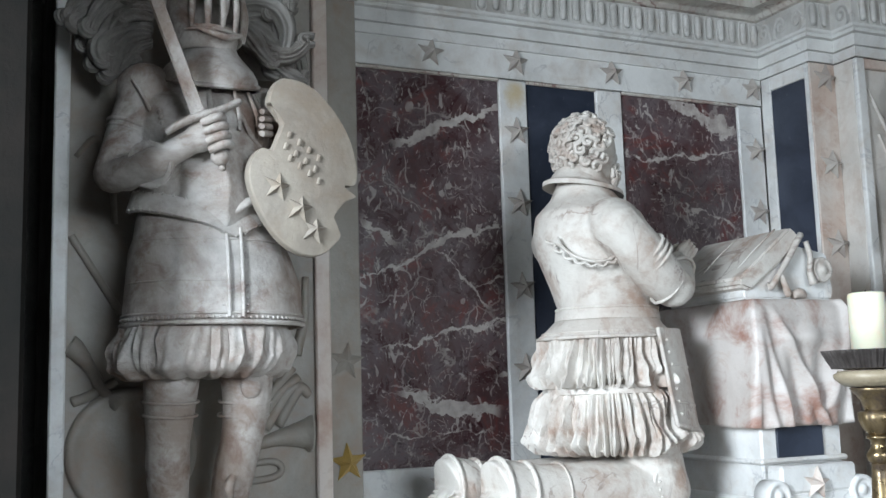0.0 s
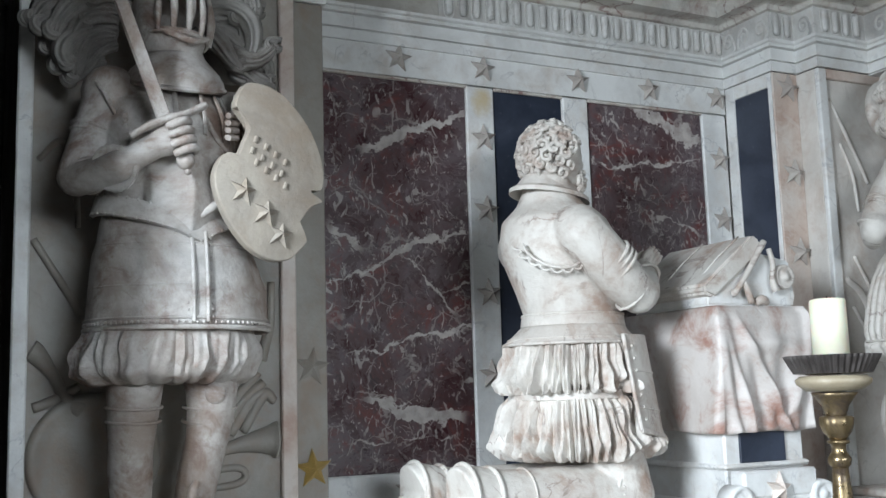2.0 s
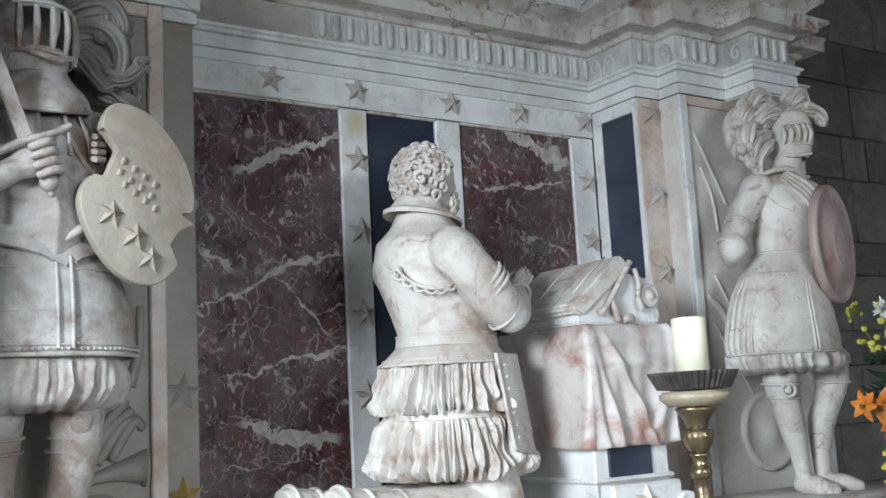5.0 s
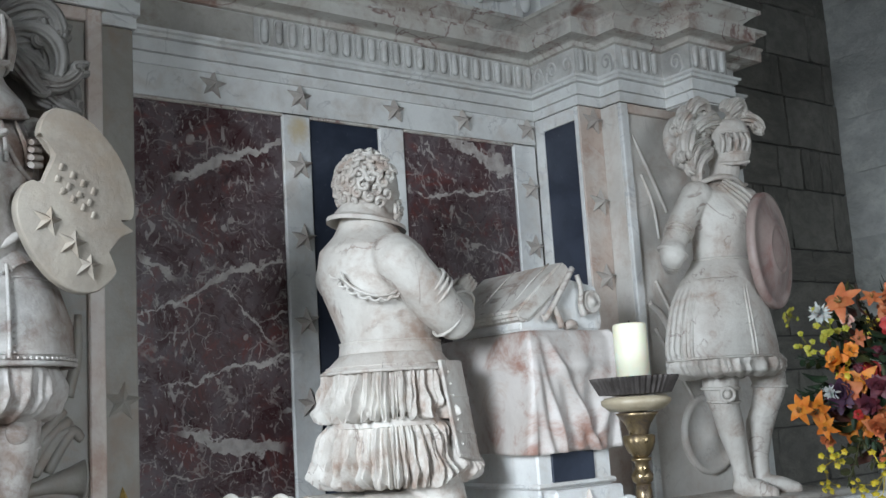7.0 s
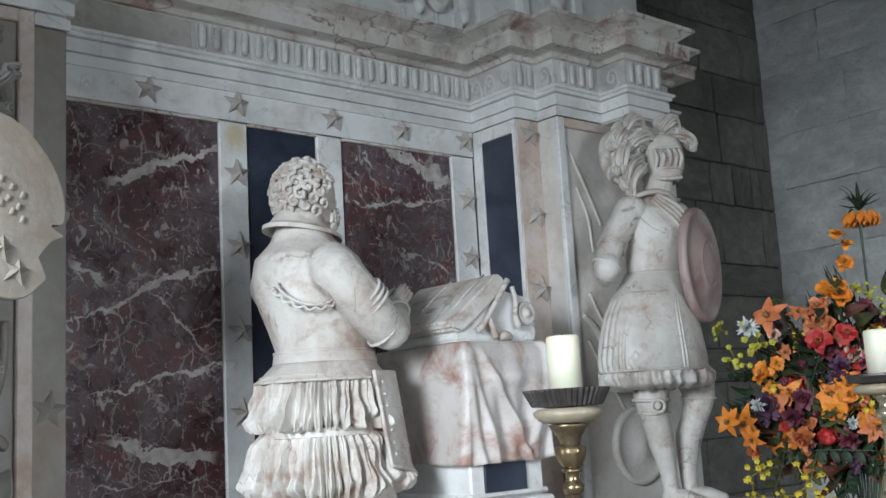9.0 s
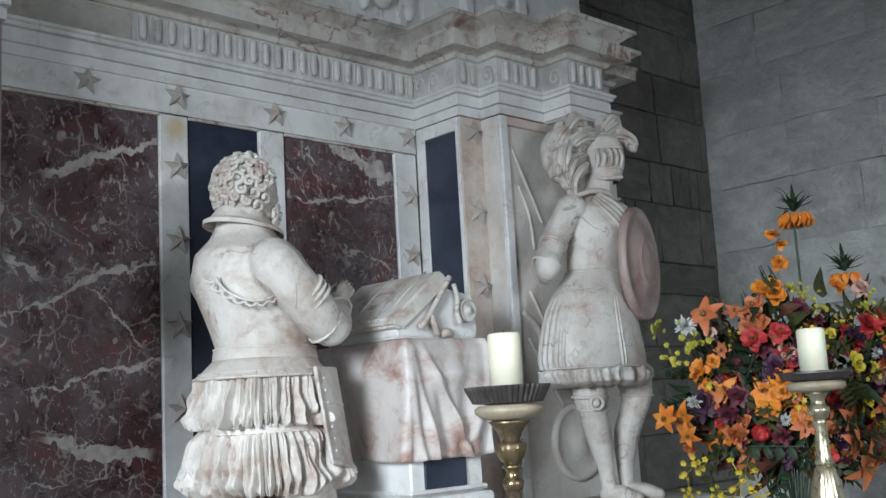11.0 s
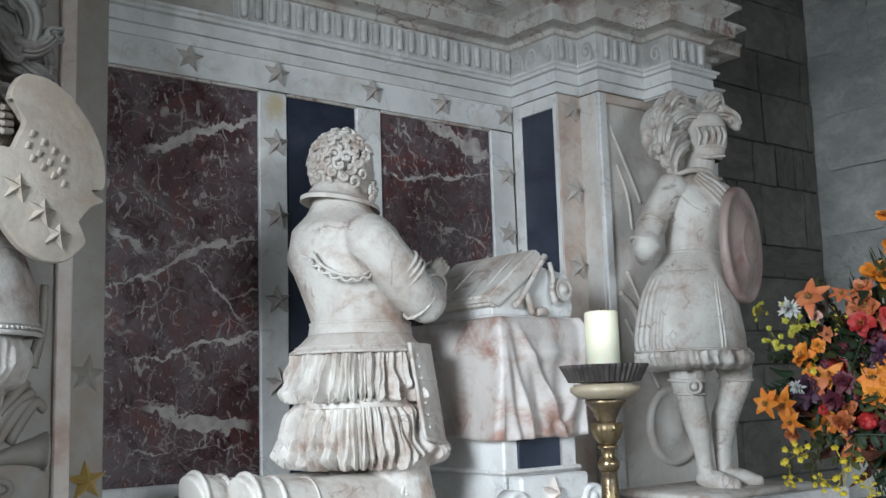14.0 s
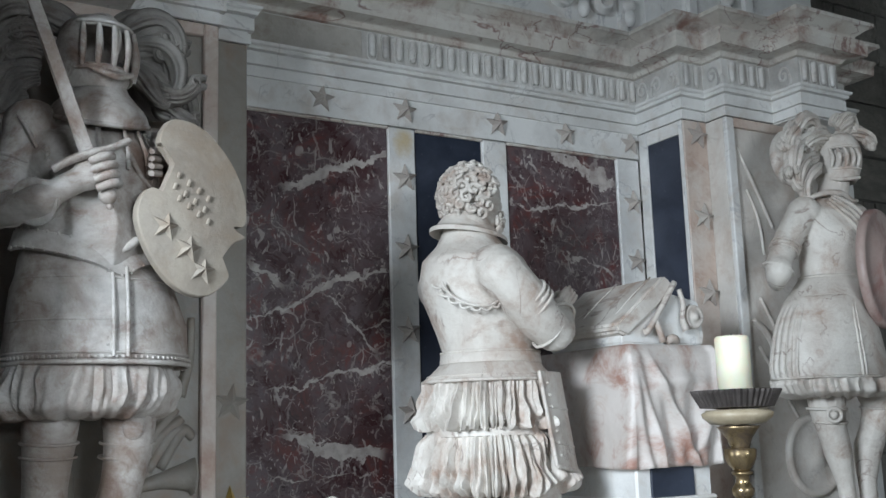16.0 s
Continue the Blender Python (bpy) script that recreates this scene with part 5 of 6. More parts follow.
pole_relief("carved_flag", (3.34, 2.02, 0.018), (3.42, 1.96, 0.024), (3.47, 1.86, 0.016))


def attic_scrolls():
    for x, z, size, t in ((2.62, 3.56, 0.07, 0), (2.83, 3.55, 0.06, 180), (1.48, 3.56, 0.07, 0), (1.27, 3.55, 0.06, 180)):
        bm = bmesh.new()
        curl(bm, (x, 3.01, z), size, t, 0, 6)
        bmesh.ops.recalc_face_normals(bm, faces=bm.faces)
        part("carved_scroll", bm, WHITE, monument, smooth=True)
    for x, y in ((2.73, 3.0), (3.01, 3.0), (3.40, 2.74)):
        bm = bmesh.new()
        egg(bm, (x, y, 3.50), (0.03, 0.03, 0.045))
        egg(bm, (x, y, 3.565), (0.04, 0.03, 0.035))
        part("carved_drop", bm, WHITE, monument, smooth=True)
    for x0, x1, y in ((3.15, 3.20, 2.74), (3.52, 3.58, 2.74), (2.95, 3.0, 3.0)):
        slab("attic_fillet", x0, x1, y, y + 0.03, 3.42, 4.2, WHITE, 0.004)


attic_scrolls()


# ---- draped prayer desk ----
def prayer_desk():
    desk = thing("prayer_desk", "draped marble prayer desk carved with cloth folds and scrolls", "prayer desk")
    p = lambda *a, **k: slab(*a, parent=desk, **k)
    p("base", 2.30, 2.67, 2.34, 2.85, LEDGE, 1.43, WHITE, 0.008)
    p("base_moulding", 2.285, 2.685, 2.325, 2.85, 1.285, 1.305, WHITE, 0.008)
    p("foot", 2.275, 2.695, 2.31, 2.85, LEDGE, 1.175, WHITE, 0.01)
    p("slate_panel", 2.365, 2.575, 2.331, 2.342, 1.306, 1.42, SLATE, 0.002, label="small blue-black slate panel")
    # cloth
    bm = bmesh.new()
    path = [(2.275, 2.86), (2.275, 2.31), (2.705, 2.31), (2.705, 2.86)]
    seg = [((0, 1), 44), ((1, 2), 80), ((2, 3), 24)]
    rows = 34
    rings = []
    for k in range(rows + 1):
        v = k / rows
        z = 1.860 - 0.445 * v
        ring = []
        for (a, b), n in seg:
            (x0, y0), (x1, y1) = path[a], path[b]
            for i in range(n):
                u = i / n
                x, y = x0 + u * (x1 - x0), y0 + u * (y1 - y0)
                if a == 0:
                    d = 0.010 * v * math.sin(9 * u + 1) + 0.012 * math.exp(-((u - 0.35 - 0.25 * v) / 0.08) ** 2) * v + 0.03 * v * v * u ** 4
                    x -= d + 0.004
                elif a == 1:
                    d = 0.035 * v * math.exp(-((u - 0.02 - 0.10 * v) / 0.05) ** 2) + 0.036 * v * math.exp(-((u - 0.06 - 0.22 * v) / 0.04) ** 2)
                    d += 0.030 * math.exp(-((u - 0.16 - 0.52 * v) / 0.045) ** 2) * min(1, v * 2.2)
                    d += 0.026 * math.exp(-((u - 1.0 + 0.45 * v - 0.16 * math.sin(3 * v)) / 0.06) ** 2) * (1 - 0.5 * v)
                    d += 0.022 * math.exp(-((v - 0.30 - 0.5 * (u - 0.55) ** 2) / 0.07) ** 2) * math.exp(-((u - 0.58) / 0.25) ** 2)
                    d += 0.014 * v * math.sin(23 * u + 3 * v)
                    y -= d + 0.004
                else:
                    x += 0.012 * v * math.sin(7 * u)
                zz = z - (0.004 * math.sin(9 * u + a) + 0.003 * (a == 1) * math.sin(31 * u)) * v ** 6
                r = 0.018 * max(0, 1 - v * 14)
                cx, cy = 2.49, 2.6
                ring.append((x + (r if x < cx else -r), y + (r if y < cy else 0), zz))
        ring.append((2.705, 2.86, z))
        rings.append(ring)
    grid_surface(bm, rings)
    bmesh.ops.recalc_face_normals(bm, faces=bm.faces)
    part("carved_cloth", bm, ROSY_CLOTH, desk, "rosy and grey alabaster carved as draped cloth", smooth=True)
    # sloping desk with a closed book and a scroll end
    def prism(profile, y0, y1, name, mat, bevel=0.004):
        bm = bmesh.new()
        a = [bm.verts.new((x, y0, z)) for x, z in profile]
        b = [bm.verts.new((x, y1, z)) for x, z in profile]
        bm.faces.new(a), bm.faces.new(b[::-1])
        for i in range(len(a)):
            j = (i + 1) % len(a)
            bm.faces.new((a[i], b[i], b[j], a[j]))
        bmesh.ops.bevel(bm, geom=bm.edges[:], offset=bevel, segments=2, affect="EDGES")
        bmesh.ops.recalc_face_normals(bm, faces=bm.faces)
        return part(name, bm, mat, desk)
    prism([(2.285, 1.862), (2.285, 1.895), (2.335, 1.905), (2.520, 2.065), (2.60, 2.05), (2.690, 2.035), (2.700, 1.90), (2.700, 1.862)], 2.36, 2.80, "slope", WHITE, 0.008)
    book = prism([(2.262, 1.905), (2.258, 1.935), (2.505, 2.128), (2.545, 2.105), (2.545, 2.065), (2.31, 1.89)], 2.345, 2.83, "book", STATUE, 0.010)
    for y in (2.42, 2.62):
        bm = bmesh.new()
        tube(bm, [(2.262, y, 1.925, 0.006), (2.38, y, 2.036, 0.007), (2.50, y, 2.128, 0.006)], 6, 8, 0.5)
        part("book_strap", bm, STATUE, desk, smooth=True)
    bm = bmesh.new()
    tube(bm, [(2.385, 2.345, 1.905, 0.016), (2.40, 2.335, 1.915, 0.011), (2.47, 2.335, 2.00, 0.011), (2.545, 2.335, 2.10, 0.012)], 8, 12)
    tube(bm, [(2.47, 2.338, 1.875, 0.014), (2.45, 2.330, 1.91, 0.012), (2.435, 2.335, 1.955, 0.010)], 8, 8)
    tube(bm, [(2.57, 2.340, 2.075, 0.010), (2.582, 2.335, 2.02, 0.010), (2.575, 2.335, 1.96, 0.011), (2.585, 2.33, 1.915, 0.015)], 8, 10)
    tube(bm, [(2.49, 2.34, 1.875, 0.014), (2.52, 2.335, 1.885, 0.018), (2.545, 2.34, 1.873, 0.012)], 8, 8)
    part("carved_ribbon", bm, STATUE, desk, smooth=True)
    bm = lathe([(0.001, 0.022), (0.012, 0.020), (0.016, 0.010), (0.036, 0.008), (0.042, 0.014), (0.046, 0.006), (0.046, -0.05), (0.001, -0.05)], 32)
    bmesh.ops.transform(bm, matrix=pose(2.640, 2.345, 1.972, 90, 0, 0), verts=bm.verts)
    part("scroll_end", bm, STATUE, desk, smooth=True)
    # scrolled block with a star below
    bm = box(2.285, 2.625, 2.235, 2.31, 1.19, 1.285, 0.01)
    box(2.235, 2.665, 2.24, 2.31, LEDGE, 1.20, 0.012, bm)
    part("scroll_block", bm, WHITE, desk)
    for x in (2.262, 2.638):
        bm = lathe([(0.001, 0.016), (0.014, 0.016), (0.018, 0.004), (0.032, 0.004), (0.036, 0.012), (0.05, 0.012), (0.052, 0.0), (0.052, -0.06), (0.001, -0.06)], 32)
        bmesh.ops.transform(bm, matrix=pose(x, 2.232, 1.19, 90, 0, 0), verts=bm.verts)
        part("volute", bm, WHITE, desk, smooth=True)
    ob = new("star", STAR_ROSE)
    ob.parent = desk
    ob.matrix_basis = pose(2.435, 2.232, 1.222, 0, 6, 0) @ Matrix.Diagonal((0.95, 1, 0.95, 1))


STAR_ROSE = star_mesh()
STAR_ROSE.materials.append(ROSY)
ROSY_CLOTH = marble("rosy_cloth_alabaster", (0.60, 0.555, 0.52), (0.50, 0.455, 0.42), (0.31, 0.14, 0.095), (0.50, 0.40, 0.34), 0.9, 0.5, 0.36, relief=0.2)
prayer_desk()


# ---- candlesticks ----
def metal(name, a, b, wear, rough):
    m, nodes, links, bsdf = material(name)
    nt = m.node_tree
    v = coords(nt)
    n = noise_node(nt, v, 22, 6, 0.7, 0.6)
    links.new(blend(nt, span(nt, n, 0.42, 0.66), a, b), bsdf.inputs["Base Color"])
    links.new(span(nt, n, 0.4, 0.7, 0.95, wear), bsdf.inputs["Metallic"])
    links.new(span(nt, noise_node(nt, v, 60, 3), 0.3, 0.7, rough - 0.1, rough + 0.15), bsdf.inputs["Roughness"])
    bump(nt, bsdf, n, 0.25, 0.003)
    return m


GILT = metal("worn_gilding", (0.25, 0.185, 0.10), (0.07, 0.05, 0.036), 0.3, 0.36)
BRASS = metal("pale_brass", (0.52, 0.47, 0.33), (0.30, 0.27, 0.19), 0.7, 0.34)
PAN_WOOD = metal("dark_fluted_metal", (0.13, 0.115, 0.108), (0.07, 0.06, 0.056), 0.5, 0.5)
CREAM = marble("worn_cream_paint", (0.33, 0.28, 0.20), (0.22, 0.175, 0.11), (0.15, 0.095, 0.045), (0.3, 0.24, 0.15), 0.6, 0.3, 0.4)


def wax():
    m, nodes, links, bsdf = material("ivory_wax")
    nt = m.node_tree
    v = coords(nt)
    links.new(blend(nt, span(nt, noise_node(nt, v, 9, 4), 0.35, 0.7), (0.70, 0.68, 0.54), (0.64, 0.61, 0.46)), bsdf.inputs["Base Color"])
    bsdf.inputs["Roughness"].default_value = 0.5
    bsdf.inputs["Subsurface Weight"].default_value = 0.25
    bsdf.inputs["Subsurface Scale"].default_value = 0.02
    return m


WAX = wax()
WICK = stone("burnt_wick", (0.03, 0.028, 0.025), (0.02, 0.02, 0.02))


def candle(x, y, z, r, h):
    c = thing("candle", "thick ivory pillar candle standing on a candlestick pan", "candle", (x, y, z), "candles")
    part("wax_body", lathe([(0.001, 0), (r, 0), (r, h - 0.006), (r - 0.003, h - 0.001), (r - 0.008, h), (r * 0.4, h - 0.004), (0.001, h - 0.006)], 40), WAX, c, smooth=True)
    part("wick", lathe([(0.0015, h - 0.008), (0.0015, h + 0.004), (0.0005, h + 0.006)], 8), WICK, c)


def candlestick(x, y, top, style):
    """A turned candlestick standing on the floor; style 0 is gilt with a fluted pan, style 1 brass with a plain pan."""
    st = thing("candlestick", ("worn gilded turned candlestick with a dark fluted drip pan", "pale brass candlestick with a dark flat drip pan")[style], "candlestick", (x, y, 0), "candlesticks")
    if style == 0:
        crimp = lambda a, k: 1 + (0.028 * math.cos(44 * a) if k in (1, 2, 3) else 0)
        pan = [(0.045, -0.040), (0.078, -0.038), (0.095, -0.006), (0.097, 0.0), (0.088, -0.004), (0.06, -0.004), (0.001, -0.004)]
        part("drip_pan", lathe([(r, top + z) for r, z in pan], 352, flute=crimp), PAN_WOOD, st, "dark fluted metal drip pan")
        part("collar", lathe([(r, top + z) for r, z in ((0.03, -0.076), (0.058, -0.075), (0.066, -0.068), (0.076, -0.060), (0.078, -0.050), (0.070, -0.046), (0.068, -0.043), (0.02, -0.042))], 48), CREAM, st, "cream and gilt collar", smooth=True)
        part("cone", lathe([(r, top + z) for r, z in ((0.020, -0.130), (0.022, -0.122), (0.028, -0.105), (0.042, -0.086), (0.048, -0.079), (0.02, -0.077))], 40), GILT, st, smooth=True)
        ribs = lambda a, k: 1 + 0.05 * abs(math.cos(5 * a)) if k in (2, 3, 4) else 1
        part("knop", lathe([(r, top + z) for r, z in ((0.015, -0.178), (0.020, -0.172), (0.028, -0.160), (0.033, -0.145), (0.034, -0.130), (0.030, -0.127), (0.015, -0.127))], 60, flute=ribs), GILT, st, smooth=True)
        stem = [(0.014, -0.235), (0.022, -0.228), (0.024, -0.220), (0.024, -0.214), (0.020, -0.208), (0.015, -0.200), (0.015, -0.186), (0.023, -0.183), (0.023, -0.178), (0.012, -0.176)]
        part("stem_ring", lathe([(r, top + z) for r, z in stem], 40), GILT, st, smooth=True)
        low = [(0.016, top - 0.234), (0.018, top - 0.26), (0.024, top - 0.36), (0.034, top - 0.43), (0.036, top - 0.46), (0.022, top - 0.49), (0.030, top - 0.52), (0.020, top - 0.56), (0.022, 0.7), (0.035, 0.45), (0.030, 0.25), (0.05, 0.14), (0.09, 0.10), (0.14, 0.05), (0.16, 0.02), (0.16, 0.0), (0.001, 0.0)]
        part("stem", lathe(low, 40), GILT, st, smooth=True)
    else:
        part("drip_pan", lathe([(r, top + z) for r, z in ((0.05, -0.032), (0.085, -0.026), (0.098, -0.010), (0.098, -0.004), (0.09, -0.006), (0.001, -0.006))], 48), PAN_WOOD, st, "dark flat drip pan")
        part("collar", lathe([(r, top + z) for r, z in ((0.03, -0.062), (0.07, -0.058), (0.080, -0.048), (0.080, -0.038), (0.07, -0.032), (0.02, -0.031))], 48), CREAM, st, smooth=True)
        part("neck", lathe([(r, top + z) for r, z in ((0.016, -0.135), (0.020, -0.13), (0.030, -0.118), (0.031, -0.105), (0.020, -0.098), (0.018, -0.085), (0.026, -0.070), (0.034, -0.061), (0.01, -0.060))], 40), BRASS, st, smooth=True)
        part("shaft", lathe([(r, top + z) for r, z in ((0.022, -0.262), (0.026, -0.255), (0.020, -0.235), (0.016, -0.16), (0.020, -0.148), (0.022, -0.140), (0.012, -0.134))], 40), BRASS, st, smooth=True)
        ribs = lambda a, k: 1 + 0.06 * abs(math.cos(6 * a)) if 1 < k < 7 else 1
        part("fluted_vase", lathe([(r, top + z) for r, z in ((0.018, -0.43), (0.030, -0.424), (0.040, -0.405), (0.045, -0.375), (0.042, -0.34), (0.034, -0.30), (0.027, -0.272), (0.020, -0.262), (0.01, -0.260))], 72, flute=ribs), BRASS, st, smooth=True)
        part("stem", lathe([(0.016, top - 0.428), (0.02, top - 0.46), (0.03, top - 0.50), (0.02, top - 0.55), (0.024, 0.7), (0.036, 0.4), (0.03, 0.2), (0.09, 0.10), (0.15, 0.04), (0.15, 0.0), (0.001, 0.0)], 40), BRASS, st, smooth=True)


candlestick(1.50, 1.07, 1.632, 0)
candle(1.50, 1.07, 1.628, 0.0375, 0.124)
candlestick(2.525, 0.86, 1.640, 1)
candle(2.525, 0.86, 1.634, 0.0380, 0.122)


# ---- flowers ----
def petal_material(name, a, b, centre=None):
    m, nodes, links, bsdf = material(name)
    nt = m.node_tree
    v = coords(nt)
    oi = nodes.new("ShaderNodeObjectInfo")
    n = noise_node(nt, v, 30, 4, 0.6)
    col = blend(nt, span(nt, n, 0.35, 0.65), a, b)
    col = blend(nt, math_node(nt, "MULTIPLY", oi.outputs["Random"], 0.35), col, tuple(0.6 * x for x in a))
    links.new(col, bsdf.inputs["Base Color"])
    bsdf.inputs["Roughness"].default_value = 0.6
    bsdf.inputs["Subsurface Weight"].default_value = 0.1
    bsdf.inputs["Subsurface Scale"].default_value = 0.005
    return m


PETALS = {
    "orange": petal_material("orange_petals", (0.60, 0.155, 0.012), (0.62, 0.23, 0.022)),
    "peach": petal_material("peach_petals", (0.42, 0.105, 0.035), (0.47, 0.16, 0.06)),
    "red": petal_material("red_petals", (0.40, 0.022, 0.015), (0.30, 0.014, 0.02)),
    "wine": petal_material("wine_petals", (0.109, 0.016, 0.023), (0.078, 0.016, 0.031)),
    "yellow": petal_material("yellow_petals", (0.546, 0.406, 0.023), (0.468, 0.390, 0.039)),
    "lime": petal_material("lime_petals", (0.26, 0.25, 0.02), (0.33, 0.29, 0.03)),
    "purple": petal_material("purple_petals", (0.070, 0.023, 0.055), (0.047, 0.020, 0.039)),
    "white": petal_material("white_petals", (0.484, 0.484, 0.452), (0.390, 0.406, 0.390)),
    "pink": petal_material("pink_petals", (0.515, 0.265, 0.218), (0.562, 0.390, 0.312)),
}
LEAF = petal_material("leaf_green", (0.016, 0.036, 0.013), (0.009, 0.022, 0.010))
LEAF_OLIVE = petal_material("leaf_olive", (0.055, 0.058, 0.014), (0.03, 0.036, 0.010))
LEAF_RUST = petal_material("leaf_rust", (0.10, 0.03, 0.016), (0.055, 0.02, 0.015))
STAMEN = petal_material("stamen", (0.25, 0.16, 0.03), (0.1, 0.05, 0.02))


def blade(bm, length, width, rise, droop, turn, lift=0.0, twist=0.0, rows=5, full=0.9):
    """One petal or leaf: a cupped blade from the origin outwards, thickened by a little."""
    m = pose(0, 0, lift, 0, 0, turn) @ pose(0, 0, 0, 0, -rise, 0) @ pose(0, 0, 0, twist, 0, 0)
    grid = []
    for k in range(rows + 1):
        f = k / rows
        w = width * max(0.0, math.sin(math.pi * (0.08 + 0.90 * f) ** (0.8 if full > 0.6 else 1.25))) ** full * 0.5 + 0.0006
        x, z = length * f * (1 - 0.12 * droop * f), -droop * length * f * f * 0.5 + 0.05 * length * math.sin(5 * f + turn)
        grid.append([bm.verts.new(m @ Vector((x, -w, z + 0.25 * w))), bm.verts.new(m @ Vector((x, 0, z))), bm.verts.new(m @ Vector((x, w, z + 0.25 * w)))])
    for a, b in zip(grid, grid[1:]):
        for i in range(2):
            bm.faces.new((a[i], a[i + 1], b[i + 1], b[i]))


def bloom_mesh(kind, colour, seed):
    rng = random.Random(seed)
    bm = bmesh.new()
    if kind == "lily":
        for i in range(6):
            blade(bm, 0.062, 0.033, 35 + rng.uniform(-14, 14), rng.uniform(0.8, 1.5), 60 * i + rng.uniform(-9, 9), rows=7)
    elif kind == "poppy":
        for ring, (n, l, w, rise) in enumerate(((6, 0.050, 0.044, 12), (6, 0.043, 0.038, 36), (4, 0.024, 0.022, 62))):
            for i in range(n):
                blade(bm, l * rng.uniform(0.8, 1.15), w * rng.uniform(0.8, 1.1), rise + rng.uniform(-14, 14), rng.uniform(-0.4, 1.1), 360 * i / n + 25 * ring + rng.uniform(-12, 12), 0.003 * ring, rng.uniform(-28, 28), 6, 0.55)
        for v in bm.verts:
            v.co += 0.006 * noise.noise_vector(v.co * 70 + Vector((seed, 0, 0)))
    elif kind == "carnation":
        for i in range(34):
            blade(bm, rng.uniform(0.022, 0.034), 0.018, rng.uniform(0, 88), rng.uniform(-0.3, 0.8), rng.uniform(0, 360), 0.006)
    elif kind == "spray":
        for i in range(10):
            p = Vector((rng.gauss(0, 0.030), rng.gauss(0, 0.022), rng.gauss(0, 0.030)))
            for j in range(5):
                m = pose(*p, rng.uniform(-60, 60), rng.uniform(-60, 60), 72 * j)
                old = set(bm.verts)
                blade(bm, 0.014, 0.013, 35, 0.2, 72 * j)
                bmesh.ops.transform(bm, matrix=Matrix.Translation(p), verts=[v for v in bm.verts if v not in old])
            tube(bm, [(0, 0, -0.02, 0.0016), (*(p * 0.6), 0.0014), (*p, 0.0014)], 4, 3)
    elif kind == "fluff":
        for i in range(60):
            blade(bm, rng.uniform(0.018, 0.034), 0.007, rng.uniform(-10, 89), 0.3, rng.uniform(0, 360))
    elif kind == "berries":
        for i in range(26):
            egg(bm, (0.018 * math.cos(2.4 * i) * (1 - i / 40), 0.018 * math.sin(2.4 * i) * (1 - i / 40), 0.0035 * (i - 13)), (0.010, 0.010, 0.011), seg=8)
        tube(bm, [(0, 0, -0.05, 0.008), (0, 0, 0.05, 0.008)], 6, 3)
    elif kind == "crown":
        for i in range(9):
            old = set(bm.verts)
            for j in range(4):
                blade(bm, 0.040, 0.020, -72, 0.15, 90 * j)
            bmesh.ops.transform(bm, matrix=pose(0.032 * math.cos(0.7 * i), 0.032 * math.sin(0.7 * i), 0.0, 14 * math.sin(0.7 * i), -14 * math.cos(0.7 * i), 0), verts=[v for v in bm.verts if v not in old])
    me = bpy.data.meshes.new(kind)
    bm.to_mesh(me)
    bm.free()
    me.polygons.foreach_set("use_smooth", [True] * len(me.polygons))
    me.materials.append(PETALS[colour])
    return me


def leaf_mesh(kind, mat, seed):
    rng = random.Random(seed)
    bm = bmesh.new()
    if kind == "leaf":
        blade(bm, 0.11, 0.045, 20, 0.6, 0, rows=7)
    elif kind == "tuft":
        for i in range(20):
            blade(bm, rng.uniform(0.05, 0.085), 0.010, rng.uniform(15, 85), rng.uniform(0.1, 0.8), rng.uniform(0, 360))
    elif kind == "sprig":
        for i in range(9):
            old = set(bm.verts)
            blade(bm, 0.04, 0.017, 20, 0.4, 60 if i % 2 else -60)
            bmesh.ops.transform(bm, matrix=Matrix.Translation((0.014 * i, 0, 0.004 * i)), verts=[v for v in bm.verts if v not in old])
        tube(bm, [(0, 0, 0, 0.002), (0.07, 0, 0.015, 0.002), (0.14, 0, 0.035, 0.001)], 5, 5)
    me = bpy.data.meshes.new(kind)
    bm.to_mesh(me)
    bm.free()
    me.materials.append(mat)
    return me


